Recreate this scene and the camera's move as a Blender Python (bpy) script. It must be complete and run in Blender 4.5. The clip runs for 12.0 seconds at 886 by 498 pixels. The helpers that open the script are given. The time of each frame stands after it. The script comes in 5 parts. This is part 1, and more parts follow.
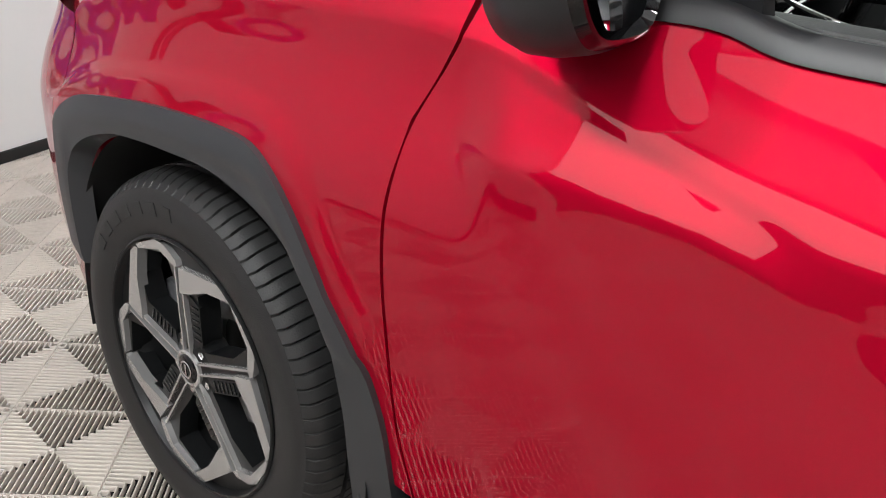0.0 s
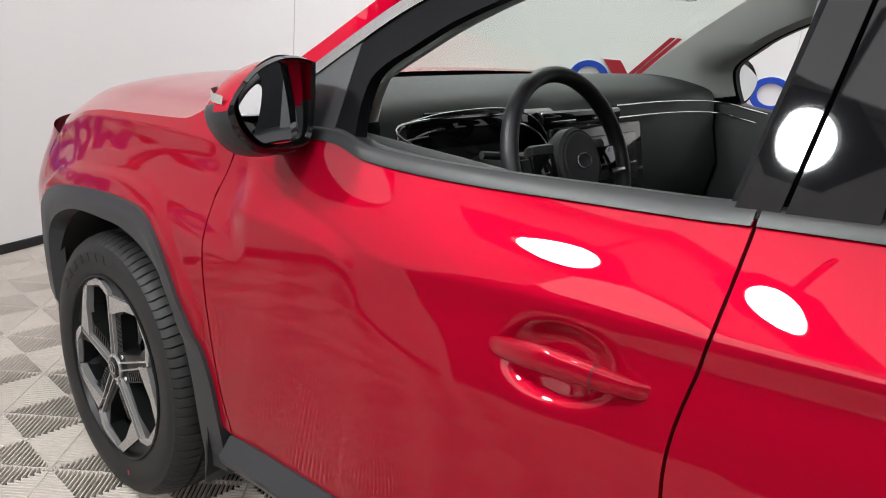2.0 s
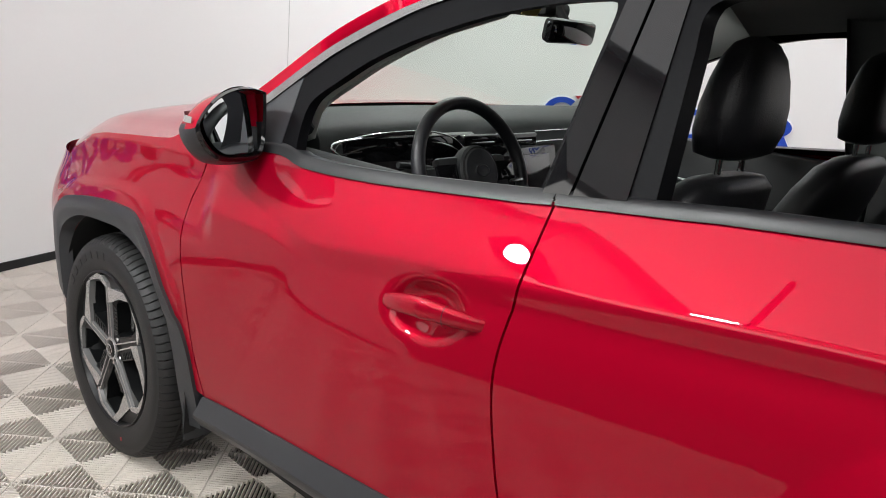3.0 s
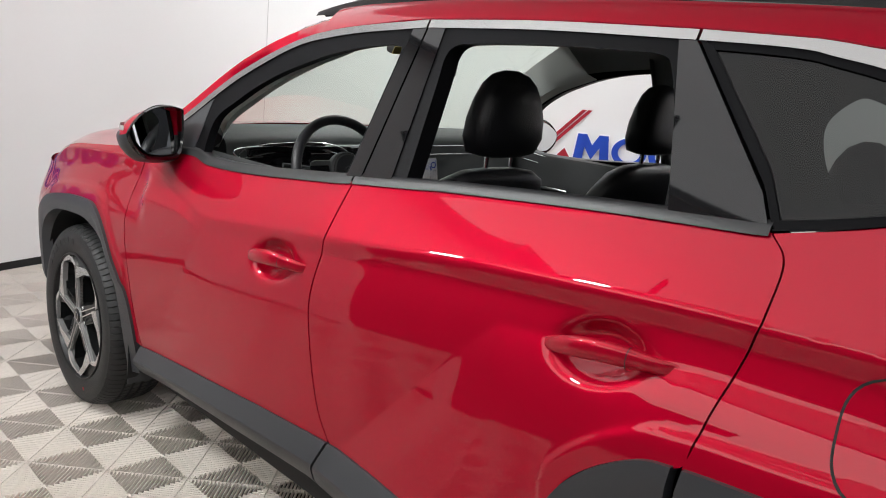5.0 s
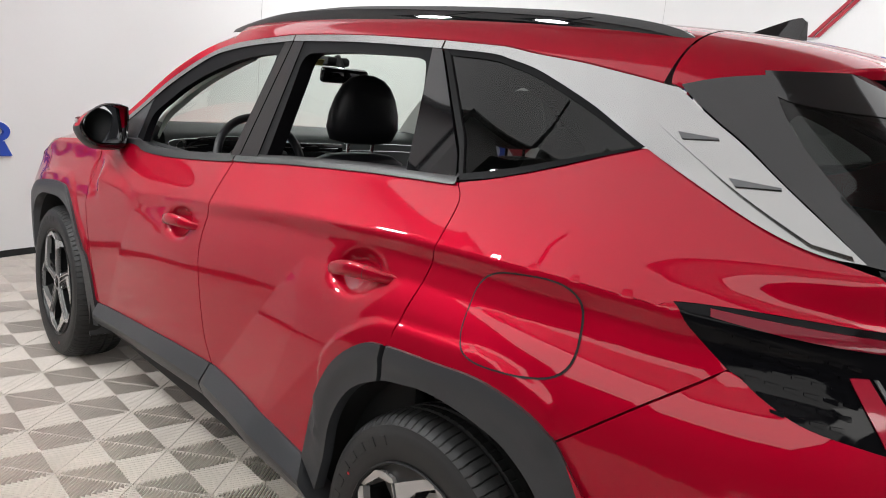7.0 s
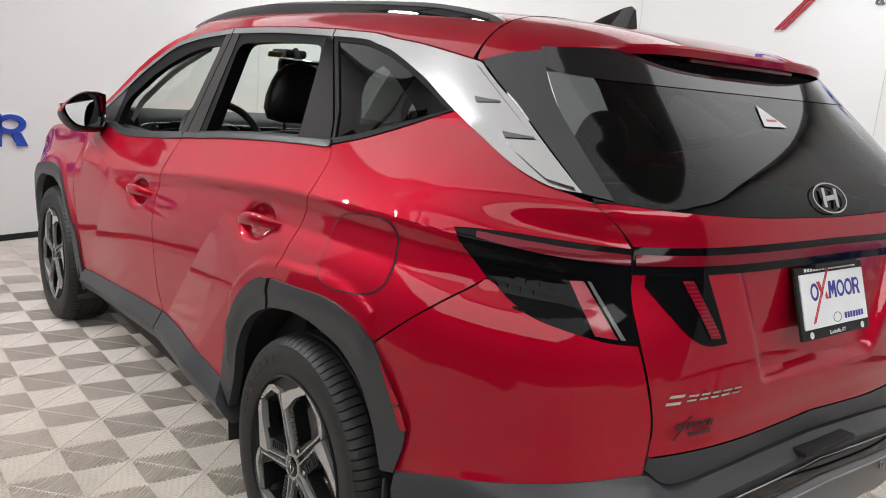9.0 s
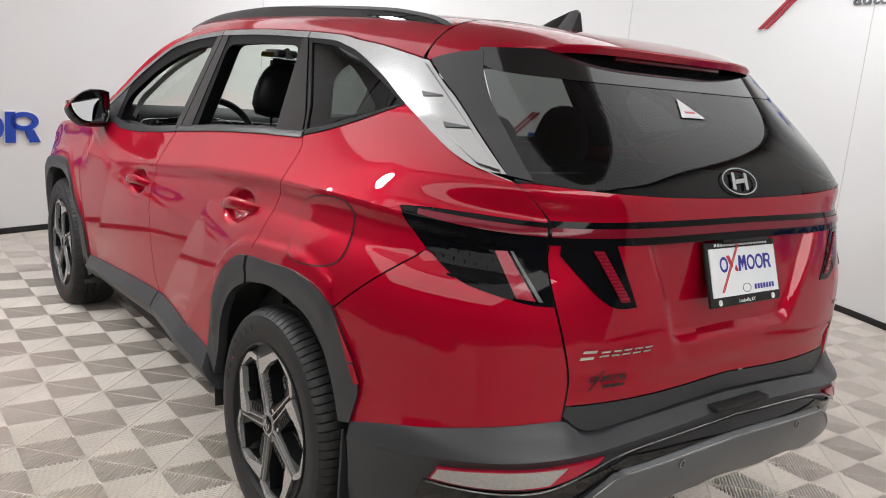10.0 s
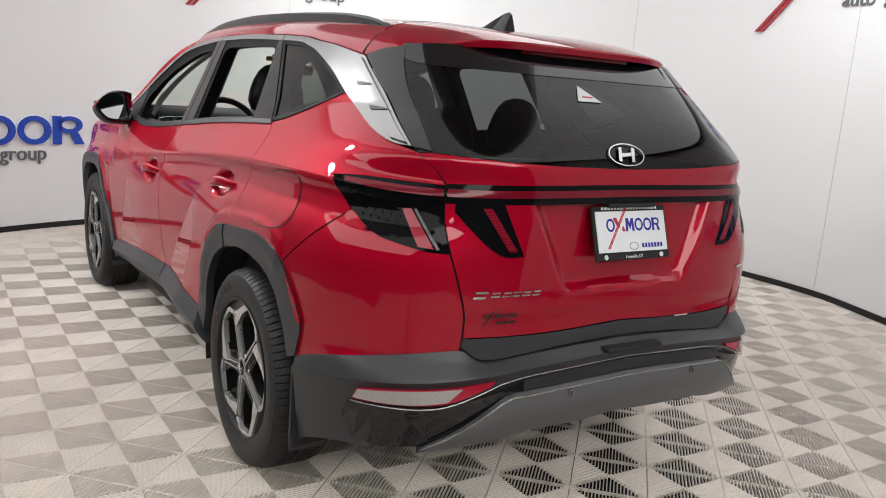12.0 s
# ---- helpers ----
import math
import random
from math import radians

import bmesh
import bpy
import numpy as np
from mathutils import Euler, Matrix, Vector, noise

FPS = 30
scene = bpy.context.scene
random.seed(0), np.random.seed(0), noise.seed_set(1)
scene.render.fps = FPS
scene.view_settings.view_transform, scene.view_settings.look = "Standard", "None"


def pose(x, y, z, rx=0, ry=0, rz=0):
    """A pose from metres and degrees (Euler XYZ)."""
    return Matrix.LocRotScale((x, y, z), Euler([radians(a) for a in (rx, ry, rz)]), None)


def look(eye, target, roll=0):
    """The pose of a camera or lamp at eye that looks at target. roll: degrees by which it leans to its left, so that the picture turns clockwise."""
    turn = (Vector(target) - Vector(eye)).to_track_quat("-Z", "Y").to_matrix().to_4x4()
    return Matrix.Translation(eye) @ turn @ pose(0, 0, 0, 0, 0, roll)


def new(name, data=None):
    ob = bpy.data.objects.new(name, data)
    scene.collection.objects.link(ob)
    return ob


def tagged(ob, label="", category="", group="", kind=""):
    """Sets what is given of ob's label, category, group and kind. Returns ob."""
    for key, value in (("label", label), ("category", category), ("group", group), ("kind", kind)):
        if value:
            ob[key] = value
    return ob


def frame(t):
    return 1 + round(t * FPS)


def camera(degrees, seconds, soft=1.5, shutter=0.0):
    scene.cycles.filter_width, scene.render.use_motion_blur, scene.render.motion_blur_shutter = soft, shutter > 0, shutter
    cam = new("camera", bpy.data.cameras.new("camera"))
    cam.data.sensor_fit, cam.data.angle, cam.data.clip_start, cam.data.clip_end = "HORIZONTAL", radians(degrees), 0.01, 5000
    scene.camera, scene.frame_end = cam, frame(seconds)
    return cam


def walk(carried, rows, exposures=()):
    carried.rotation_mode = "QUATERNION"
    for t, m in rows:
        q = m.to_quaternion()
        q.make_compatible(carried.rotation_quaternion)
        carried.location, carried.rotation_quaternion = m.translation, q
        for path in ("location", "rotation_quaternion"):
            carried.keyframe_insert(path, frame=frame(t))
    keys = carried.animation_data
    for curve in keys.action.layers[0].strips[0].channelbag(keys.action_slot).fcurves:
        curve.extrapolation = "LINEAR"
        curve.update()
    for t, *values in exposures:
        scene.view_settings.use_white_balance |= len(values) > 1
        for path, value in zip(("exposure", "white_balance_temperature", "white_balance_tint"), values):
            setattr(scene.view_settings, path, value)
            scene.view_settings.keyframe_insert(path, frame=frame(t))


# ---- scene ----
cam = camera(57.3, 12.0, soft=1.0)
PATH = [
    (0, (1.117, -1.562, 1.231), (-0.029, -0.165, 0.375), 5.2),
    (0.5, (1.325, -1.648, 1.288), (0.15, -0.22, 0.527), 5.2),
    (1, (1.518, -1.704, 1.341), (0.314, -0.268, 0.645), 5.2),
    (1.5, (1.751, -1.717, 1.36), (0.488, -0.306, 0.717), 5.0),
    (2, (1.954, -1.76, 1.393), (0.662, -0.357, 0.791), 4.8),
    (2.5, (2.192, -1.854, 1.4), (0.88, -0.451, 0.841), 4.7),
    (3, (2.396, -1.918, 1.425), (1.062, -0.52, 0.908), 4.8),
    (3.5, (2.615, -1.911, 1.427), (1.26, -0.522, 0.941), 4.7),
    (3.7, (2.718, -1.918, 1.431), (1.359, -0.529, 0.957), 4.6),
    (5.3, (3.29, -2.049, 1.456), (1.891, -0.685, 1.031), 5.4),
    (5.5, (3.373, -2.036, 1.452), (1.965, -0.679, 1.035), 5.5),
    (6, (3.599, -1.983, 1.446), (2.168, -0.646, 1.042), 5.5),
    (6.5, (3.796, -1.974, 1.455), (2.342, -0.661, 1.057), 5.6),
    (7, (4.003, -1.992, 1.457), (2.531, -0.697, 1.061), 5.5),
    (8.8, (4.527, -1.875, 1.443), (3.001, -0.647, 1.041), 5.1),
    (9, (4.599, -1.903, 1.439), (3.067, -0.682, 1.037), 5.0),
    (9.5, (4.753, -1.949, 1.447), (3.214, -0.738, 1.042), 5.0),
    (10, (4.898, -1.926, 1.445), (3.346, -0.732, 1.039), 4.9),
    (10.5, (5.085, -1.862, 1.439), (3.515, -0.691, 1.033), 4.8),
    (11, (5.233, -1.845, 1.436), (3.641, -0.704, 1.032), 4.6),
    (11.5, (5.369, -1.868, 1.424), (3.756, -0.755, 1.025), 4.4),
    (12, (5.459, -1.865, 1.414), (3.828, -0.776, 1.023), 4.3),
]
walk(cam, [(t, look(eye, target, roll)) for t, eye, target, roll in PATH], exposures=[(0.0, 0.40), (3.0, 0.36), (6.0, 0.34), (12.0, 0.24)])

# ---- world: a closed booth, lit by round ceiling lamps ----
world = bpy.data.worlds.new("world")
scene.world = world
world.use_nodes = True
world.node_tree.nodes["Background"].inputs["Color"].default_value = (0.8, 0.85, 0.9, 1)
world.node_tree.nodes["Background"].inputs["Strength"].default_value = 0.02
LAMP_STRENGTH = 165.0
CEILING_STRENGTH = 0.88
FILL_STRENGTH = 2.0
CEILING_Z = 3.3


# ---- materials ----
def material(name, colour, rough=0.5, metal=0.0, coat=0.0, coat_ior=1.5, grain=0.0, grain_size=200.0, blotch=0.0, blotch_size=3.0,
             bump=0.0, specular=0.5, emit=0.0, transmission=0.0, alpha=1.0, island=0.0):
    m = bpy.data.materials.new(name)
    m.use_nodes = True
    nt = m.node_tree
    b = nt.nodes["Principled BSDF"]
    b.inputs["Base Color"].default_value = (*colour, 1)
    b.inputs["Roughness"].default_value = rough
    b.inputs["Metallic"].default_value = metal
    b.inputs["Coat Weight"].default_value = coat
    b.inputs["Coat Roughness"].default_value = 0.008
    b.inputs["Coat IOR"].default_value = coat_ior
    b.inputs["Specular IOR Level"].default_value = specular
    b.inputs["Transmission Weight"].default_value = transmission
    b.inputs["Alpha"].default_value = alpha
    if emit:
        b.inputs["Emission Color"].default_value = (*colour, 1)
        b.inputs["Emission Strength"].default_value = emit
    if grain or blotch or bump or island:
        co = nt.nodes.new("ShaderNodeTexCoord")
        fine = nt.nodes.new("ShaderNodeTexNoise")
        fine.inputs["Scale"].default_value = grain_size
        fine.inputs["Detail"].default_value = 4
        nt.links.new(co.outputs["Object"], fine.inputs["Vector"])
        wide = nt.nodes.new("ShaderNodeTexNoise")
        wide.inputs["Scale"].default_value = blotch_size
        wide.inputs["Detail"].default_value = 5
        nt.links.new(co.outputs["Object"], wide.inputs["Vector"])
        add = nt.nodes.new("ShaderNodeMath")
        add.operation = "MULTIPLY_ADD"
        nt.links.new(fine.outputs["Fac"], add.inputs[0])
        add.inputs[1].default_value = grain
        add.inputs[2].default_value = 1 - grain / 2
        add2 = nt.nodes.new("ShaderNodeMath")
        add2.operation = "MULTIPLY_ADD"
        nt.links.new(wide.outputs["Fac"], add2.inputs[0])
        add2.inputs[1].default_value = blotch
        nt.links.new(add.outputs[0], add2.inputs[2])
        sub = nt.nodes.new("ShaderNodeMath")
        sub.operation = "SUBTRACT"
        nt.links.new(add2.outputs[0], sub.inputs[0])
        sub.inputs[1].default_value = blotch / 2
        value = sub.outputs[0]
        if island:
            info = nt.nodes.new("ShaderNodeObjectInfo")
            ran = nt.nodes.new("ShaderNodeMath")
            ran.operation = "MULTIPLY_ADD"
            nt.links.new(info.outputs["Random"], ran.inputs[0])
            ran.inputs[1].default_value = island
            nt.links.new(value, ran.inputs[2])
            value = ran.outputs[0]
        mix = nt.nodes.new("ShaderNodeVectorMath")
        mix.operation = "SCALE"
        mix.inputs[0].default_value = colour
        nt.links.new(value, mix.inputs["Scale"])
        nt.links.new(mix.outputs[0], b.inputs["Base Color"])
        if bump:
            bp = nt.nodes.new("ShaderNodeBump")
            bp.inputs["Strength"].default_value = bump
            bp.inputs["Distance"].default_value = 0.002
            nt.links.new(fine.outputs["Fac"], bp.inputs["Height"])
            nt.links.new(bp.outputs[0], b.inputs["Normal"])
    return m


def glass_material(name, tint, rough=0.0, base=0.045):
    """A thin pane: mostly see-through with its own tint, mirrors by Fresnel."""
    m = bpy.data.materials.new(name)
    m.use_nodes = True
    nt = m.node_tree
    nt.nodes.remove(nt.nodes["Principled BSDF"])
    out = nt.nodes["Material Output"]
    see = nt.nodes.new("ShaderNodeBsdfTransparent")
    see.inputs["Color"].default_value = (*tint, 1)
    shine = nt.nodes.new("ShaderNodeBsdfGlossy")
    shine.inputs["Roughness"].default_value = rough
    lw = nt.nodes.new("ShaderNodeLayerWeight")
    lw.inputs["Blend"].default_value = 0.5
    power = nt.nodes.new("ShaderNodeMath")
    power.operation = "POWER"
    nt.links.new(lw.outputs["Facing"], power.inputs[0])
    power.inputs[1].default_value = 4.5
    fres = nt.nodes.new("ShaderNodeMath")
    fres.operation = "MULTIPLY_ADD"
    nt.links.new(power.outputs[0], fres.inputs[0])
    fres.inputs[1].default_value = 0.90
    fres.inputs[2].default_value = base
    mix = nt.nodes.new("ShaderNodeMixShader")
    nt.links.new(fres.outputs[0], mix.inputs[0])
    nt.links.new(see.outputs[0], mix.inputs[1])
    nt.links.new(shine.outputs[0], mix.inputs[2])
    nt.links.new(mix.outputs[0], out.inputs["Surface"])
    return m


RED = material("red_metallic_paint", (0.385, 0.0010, 0.018), rough=0.45, metal=0.4, coat=1.0, coat_ior=1.43, specular=0.0, grain=0.10, grain_size=900.0)
CLAD = material("dark_grey_plastic", (0.030, 0.032, 0.036), rough=0.40, grain=0.3, grain_size=600.0, blotch=0.15, bump=0.15)
BLACK_GLOSS = material("gloss_black", (0.006, 0.006, 0.007), rough=0.03, specular=0.6)
BLACK = material("matt_black", (0.010, 0.010, 0.010), rough=0.75)
SEAL = material("black_rubber_seal", (0.006, 0.006, 0.007), rough=0.45, specular=0.05)
BELT = material("satin_grey_moulding", (0.012, 0.0125, 0.014), rough=0.40, grain=0.2, grain_size=700.0)
PILLAR = material("pale_grey_pillar_trim", (0.46, 0.48, 0.45), rough=0.8, grain=0.15, grain_size=400.0)
SATIN = material("satin_silver", (0.36, 0.36, 0.357), rough=0.24, metal=0.95, grain=0.06, grain_size=1200.0)
BUMPER_GREY = material("silver_grey_skid_paint", (0.12, 0.123, 0.13), rough=0.30, metal=0.35, grain=0.1, grain_size=500.0)
CHROME = material("chrome", (0.62, 0.62, 0.62), rough=0.16, metal=1.0)
RUBBER = material("tyre_rubber", (0.014, 0.014, 0.0145), rough=0.55, grain=0.35, grain_size=350.0, bump=0.3)
RIM_SILVER = material("machined_alloy", (0.55, 0.545, 0.54), rough=0.26, metal=0.7, grain=0.1, grain_size=800.0)
RIM_BLACK = material("rim_dark_paint", (0.008, 0.0085, 0.009), rough=0.30, specular=0.35)
TRIM = material("soft_black_trim", (0.016, 0.017, 0.018), rough=0.55, grain=0.35, grain_size=500.0, bump=0.25)
DASH = material("dark_green_grey_dash", (0.028, 0.033, 0.032), rough=0.6, grain=0.3, grain_size=500.0, bump=0.25)
LEATHER = material("black_leather", (0.016, 0.016, 0.019), rough=0.42, grain=0.35, grain_size=260.0, bump=0.35)
HEADLINER = material("grey_headliner", (0.20, 0.205, 0.20), rough=0.9, grain=0.2, grain_size=400.0)
SCREEN = material("dark_screen", (0.030, 0.026, 0.028), rough=0.12, coat=0.5)
MIRROR = material("mirror_glass", (0.86, 0.88, 0.90), rough=0.0, metal=1.0)
WINDSHIELD = glass_material("windshield_glass", (0.78, 0.86, 0.80))
PRIVACY = glass_material("privacy_glass", (0.14, 0.155, 0.15), base=0.035)
LENS_RED = material("red_lens", (0.17, 0.003, 0.014), rough=0.12, coat=0.25, specular=0.2)
LENS_BRIGHT = material("bright_red_lens", (0.34, 0.010, 0.03), rough=0.15, coat=0.5, specular=0.3)
LENS_CLEAR = material("clear_lens", (0.30, 0.28, 0.27), rough=0.18, coat=1.0, grain=0.5, grain_size=160.0)
LENS_DARK = material("smoked_lens", (0.004, 0.004, 0.005), rough=0.05, specular=0.12)
WALL = material("white_wall", (0.76, 0.76, 0.755), rough=0.55, grain=0.02, grain_size=60.0, blotch=0.05, blotch_size=0.7, bump=0.03)
CEIL = material("pale_grey_ceiling", (0.50, 0.50, 0.50), rough=0.9, grain=0.2, grain_size=20.0)
TILE = material("grey_plastic_tile", (0.68, 0.625, 0.57), rough=0.34, grain=0.22, grain_size=60.0, blotch=0.30, blotch_size=5.0, island=0.10)
TILE_BASE = material("under_floor_gap_shade", (0.016, 0.015, 0.014), rough=0.9)
LAMP = material("lamp_glow", (0.97, 0.99, 1.0), emit=LAMP_STRENGTH)
# glow of the two unseen fill panels added in the hall
HALL_FILL = material("hall_fill_glow", (1.0, 0.98, 0.95), emit=FILL_STRENGTH)
REAR_FILL = material("rear_fill_glow", (1.0, 0.98, 0.95), emit=FILL_STRENGTH * 2.6)
CEILING_GLOW = material("ceiling_diffuser", (0.975, 0.99, 1.0), emit=CEILING_STRENGTH)
HALL = material("dim_hall", (0.05, 0.05, 0.052), rough=0.85, grain=0.2, grain_size=20.0, blotch=0.3)
SIGN_BLUE = material("sign_blue", (0.012, 0.06, 0.42), rough=0.35)
SIGN_RED = material("sign_red", (0.36, 0.015, 0.03), rough=0.35)
SIGN_GREY = material("sign_grey", (0.12, 0.12, 0.13), rough=0.4)
SEAM = material("wall_joint", (0.48, 0.48, 0.475), rough=0.7)
SIGN_EDGE = material("sign_white_edge", (0.85, 0.85, 0.88), rough=0.4)
PLATE_WHITE = material("plate_white", (0.82, 0.84, 0.86), rough=0.4, blotch=0.2, blotch_size=12.0)
LETTER_BLUE = material("plate_blue", (0.02, 0.02, 0.30), rough=0.4)
LETTER_RED = material("plate_red", (0.55, 0.02, 0.03), rough=0.4)
WHITE = material("white_print", (0.8, 0.8, 0.8), rough=0.5)


# ---- mesh helpers ----
def thing(name, label, category, at=(0, 0, 0), group="", kind=""):
    ob = new(name)
    ob.location = at
    ob.empty_display_size = 0.1
    return tagged(ob, label, category, group, kind)


def make_mesh(name, verts, faces, mat, smooth=True, sharp=35.0):
    me = bpy.data.meshes.new(name)
    me.from_pydata([tuple(map(float, v)) for v in verts], [], [tuple(map(int, f)) for f in faces])
    me.materials.append(mat)
    if smooth:
        me.polygons.foreach_set("use_smooth", [True] * len(me.polygons))
        me.set_sharp_from_angle(angle=radians(sharp))
    me.update()
    return me


def part(name, data, mat, parent=None, label="", smooth=True, sharp=35.0):
    """One mesh object from a bmesh or from (verts, faces), under its thing."""
    if isinstance(data, tuple):
        me = make_mesh(name, data[0], data[1], mat, smooth, sharp)
    else:
        data.verts.index_update()
        me = make_mesh(name, [v.co[:] for v in data.verts], [[v.index for v in f.verts] for f in data.faces], mat, smooth, sharp)
        data.free()
    ob = new(name, me)
    if parent is not None:
        ob.parent = parent
    return tagged(ob, label)


def join(*sets):
    verts, faces = [], []
    for v, f in sets:
        k = len(verts)
        verts.extend(v)
        faces.extend([[i + k for i in q] for q in f])
    return verts, faces


def mirrored(data):
    v, f = data
    return [(p[0], -p[1], p[2]) for p in v], [list(reversed(q)) for q in f]


def moved(data, m):
    v, f = data
    return [tuple(m @ Vector(p)) for p in v], f


def box(cx, cy, cz, sx, sy, sz, bevel=0.0, segments=2):
    bm = bmesh.new()
    bmesh.ops.create_cube(bm, size=1.0)
    for v in bm.verts:
        v.co = Vector((cx + v.co.x * sx, cy + v.co.y * sy, cz + v.co.z * sz))
    if bevel:
        bmesh.ops.bevel(bm, geom=bm.edges[:], offset=bevel, segments=segments, affect="EDGES", profile=0.5)
    bm.verts.index_update()
    out = [v.co[:] for v in bm.verts], [[v.index for v in f.verts] for f in bm.faces]
    bm.free()
    return out


def grid(points, close_u=False, close_v=False):
    p = np.asarray(points, float)
    m, n = p.shape[:2]
    verts = p.reshape(-1, 3).tolist()
    faces = []
    for i in range(m if close_u else m - 1):
        for j in range(n if close_v else n - 1):
            a, b = (i + 1) % m, (j + 1) % n
            faces.append([i * n + j, a * n + j, a * n + b, i * n + b])
    return verts, faces


def curve2(pts, n, smooth=True):
    """n points evenly spaced along a smooth line through pts."""
    p = np.asarray(pts, float)
    if smooth and len(p) > 2:
        q = np.vstack([2 * p[0] - p[1], p, 2 * p[-1] - p[-2]])
        out = []
        for i in range(1, len(q) - 2):
            for t in np.linspace(0, 1, 16, endpoint=False):
                a, b, c, d = q[i - 1], q[i], q[i + 1], q[i + 2]
                out.append(0.5 * (2 * b + (c - a) * t + (2 * a - 5 * b + 4 * c - d) * t * t + (3 * b - a - 3 * c + d) * t ** 3))
        out.append(p[-1])
        p = np.array(out)
    s = np.concatenate([[0], np.cumsum(np.linalg.norm(np.diff(p, axis=0), axis=1))])
    w = np.linspace(0, s[-1], n)
    return np.stack([np.interp(w, s, p[:, k]) for k in range(p.shape[1])], axis=1)


def coons(left, right, bottom, top, m, n, smooth=True):
    """A grid m by n between four border lines; left and right run upwards, bottom and top from left to right."""
    l, r = curve2(left, n, smooth), curve2(right, n, smooth)
    b, t = curve2(bottom, m, smooth), curve2(top, m, smooth)
    u = np.linspace(0, 1, m)[:, None, None]
    v = np.linspace(0, 1, n)[None, :, None]
    g = (1 - u) * l[None] + u * r[None] + (1 - v) * b[:, None] + v * t[:, None]
    g -= (1 - u) * (1 - v) * b[0] + u * (1 - v) * b[-1] + (1 - u) * v * t[0] + u * v * t[-1]
    return g


def skin_grid(g, off=0.0):
    return np.array([[skin(p[0], p[1], off) for p in row] for row in g])


def skin_panel(patches, off=0.0, flange=0.02, flange_dir=None):
    """Panels of the body from flat patches in (u, z), welded, with their rim folded inwards."""
    bm = bmesh.new()
    uvs = {}
    for g in patches:
        m, n = g.shape[:2]
        vs = [[bm.verts.new(skin(g[i, j, 0], g[i, j, 1], off)) for j in range(n)] for i in range(m)]
        for i in range(m):
            for j in range(n):
                uvs[vs[i][j]] = (g[i, j, 0], g[i, j, 1])
        for i in range(m - 1):
            for j in range(n - 1):
                bm.faces.new((vs[i][j], vs[i + 1][j], vs[i + 1][j + 1], vs[i][j + 1]))
    if len(patches) > 1:
        bmesh.ops.remove_doubles(bm, verts=bm.verts[:], dist=0.0012)
    if flange:
        rim = [e for e in bm.edges if e.is_boundary]
        out = bmesh.ops.extrude_edge_only(bm, edges=rim)
        for v in out["geom"]:
            if isinstance(v, bmesh.types.BMVert):
                x, y, z = v.co
                c = Vector((min(max(x, X0F), X0R), 0, z))
                d = c - v.co
                v.co += d.normalized() * flange
    bm.verts.index_update()
    data = [v.co[:] for v in bm.verts], [[v.index for v in f.verts] for f in bm.faces]
    bm.free()
    return data


def band(line_a, line_b, m, n, off=0.0, flange=0.015, bulge=0.0):
    """A strip of the skin between two lines in (u, z)."""
    a, b = curve2(line_a, m), curve2(line_b, m)
    v = np.linspace(0, 1, n)
    g = a[:, None] * (1 - v[None, :, None]) + b[:, None] * v[None, :, None]
    return skin_panel([g], off, flange)


def tube(points, radius, sides=10, closed=False, squash=1.0, caps=True):
    p = [Vector(q) for q in points]
    rings = []
    up = Vector((0, 0, 1))
    for i, q in enumerate(p):
        a = p[i - 1] if (i > 0 or closed) else p[i]
        b = p[(i + 1) % len(p)] if (i < len(p) - 1 or closed) else p[i]
        d = (b - a).normalized()
        s = d.cross(up)
        s = s.normalized() if s.length > 1e-4 else Vector((1, 0, 0))
        t = s.cross(d).normalized()
        r = radius[i] if isinstance(radius, (list, tuple, np.ndarray)) else radius
        rings.append([tuple(q + s * math.cos(w) * r + t * math.sin(w) * r * squash) for w in np.linspace(0, 2 * math.pi, sides, endpoint=False)])
    v, f = grid(rings, close_u=closed, close_v=True)
    if caps and not closed:
        f.append(list(range(sides)))
        f.append([len(v) - 1 - i for i in range(sides)])
    return v, f


def prism(outline, depth, at=0.0):
    """A flat outline in (x, y), extruded along z."""
    n = len(outline)
    v = [(x, y, at) for x, y in outline] + [(x, y, at + depth) for x, y in outline]
    f = [list(reversed(range(n))), [n + i for i in range(n)]]
    f += [[i, (i + 1) % n, n + (i + 1) % n, n + i] for i in range(n)]
    return v, f


def lathe(profile, n=64, axis="y"):
    """Turns (radius, along) round the axis y."""
    rings = []
    for a in np.linspace(0, 2 * math.pi, n, endpoint=False):
        rings.append([(r * math.cos(a), h, r * math.sin(a)) for r, h in profile])
    return grid(rings, close_u=True)


def extruded(data, d):
    v, f = data
    n = len(v)
    bm = bmesh.new()
    vs = [bm.verts.new(p) for p in v]
    for q in f:
        bm.faces.new([vs[i] for i in q])
    out = bmesh.ops.extrude_face_region(bm, geom=bm.faces[:])
    for e in out["geom"]:
        if isinstance(e, bmesh.types.BMVert):
            e.co.z += d
    bmesh.ops.recalc_face_normals(bm, faces=bm.faces[:])
    bm.verts.index_update()
    r = [w.co[:] for w in bm.verts], [[w.index for w in q.verts] for q in bm.faces]
    bm.free()
    return r


def polygon(pts):
    return [(x, y, 0) for x, y in pts], [list(range(len(pts)))]


# ---- the car body's skin ----
X0F, X0R, LF, LR = 0.4, 2.6, 1.9, 1.9
NSE = 4.8


SLOPES = {}


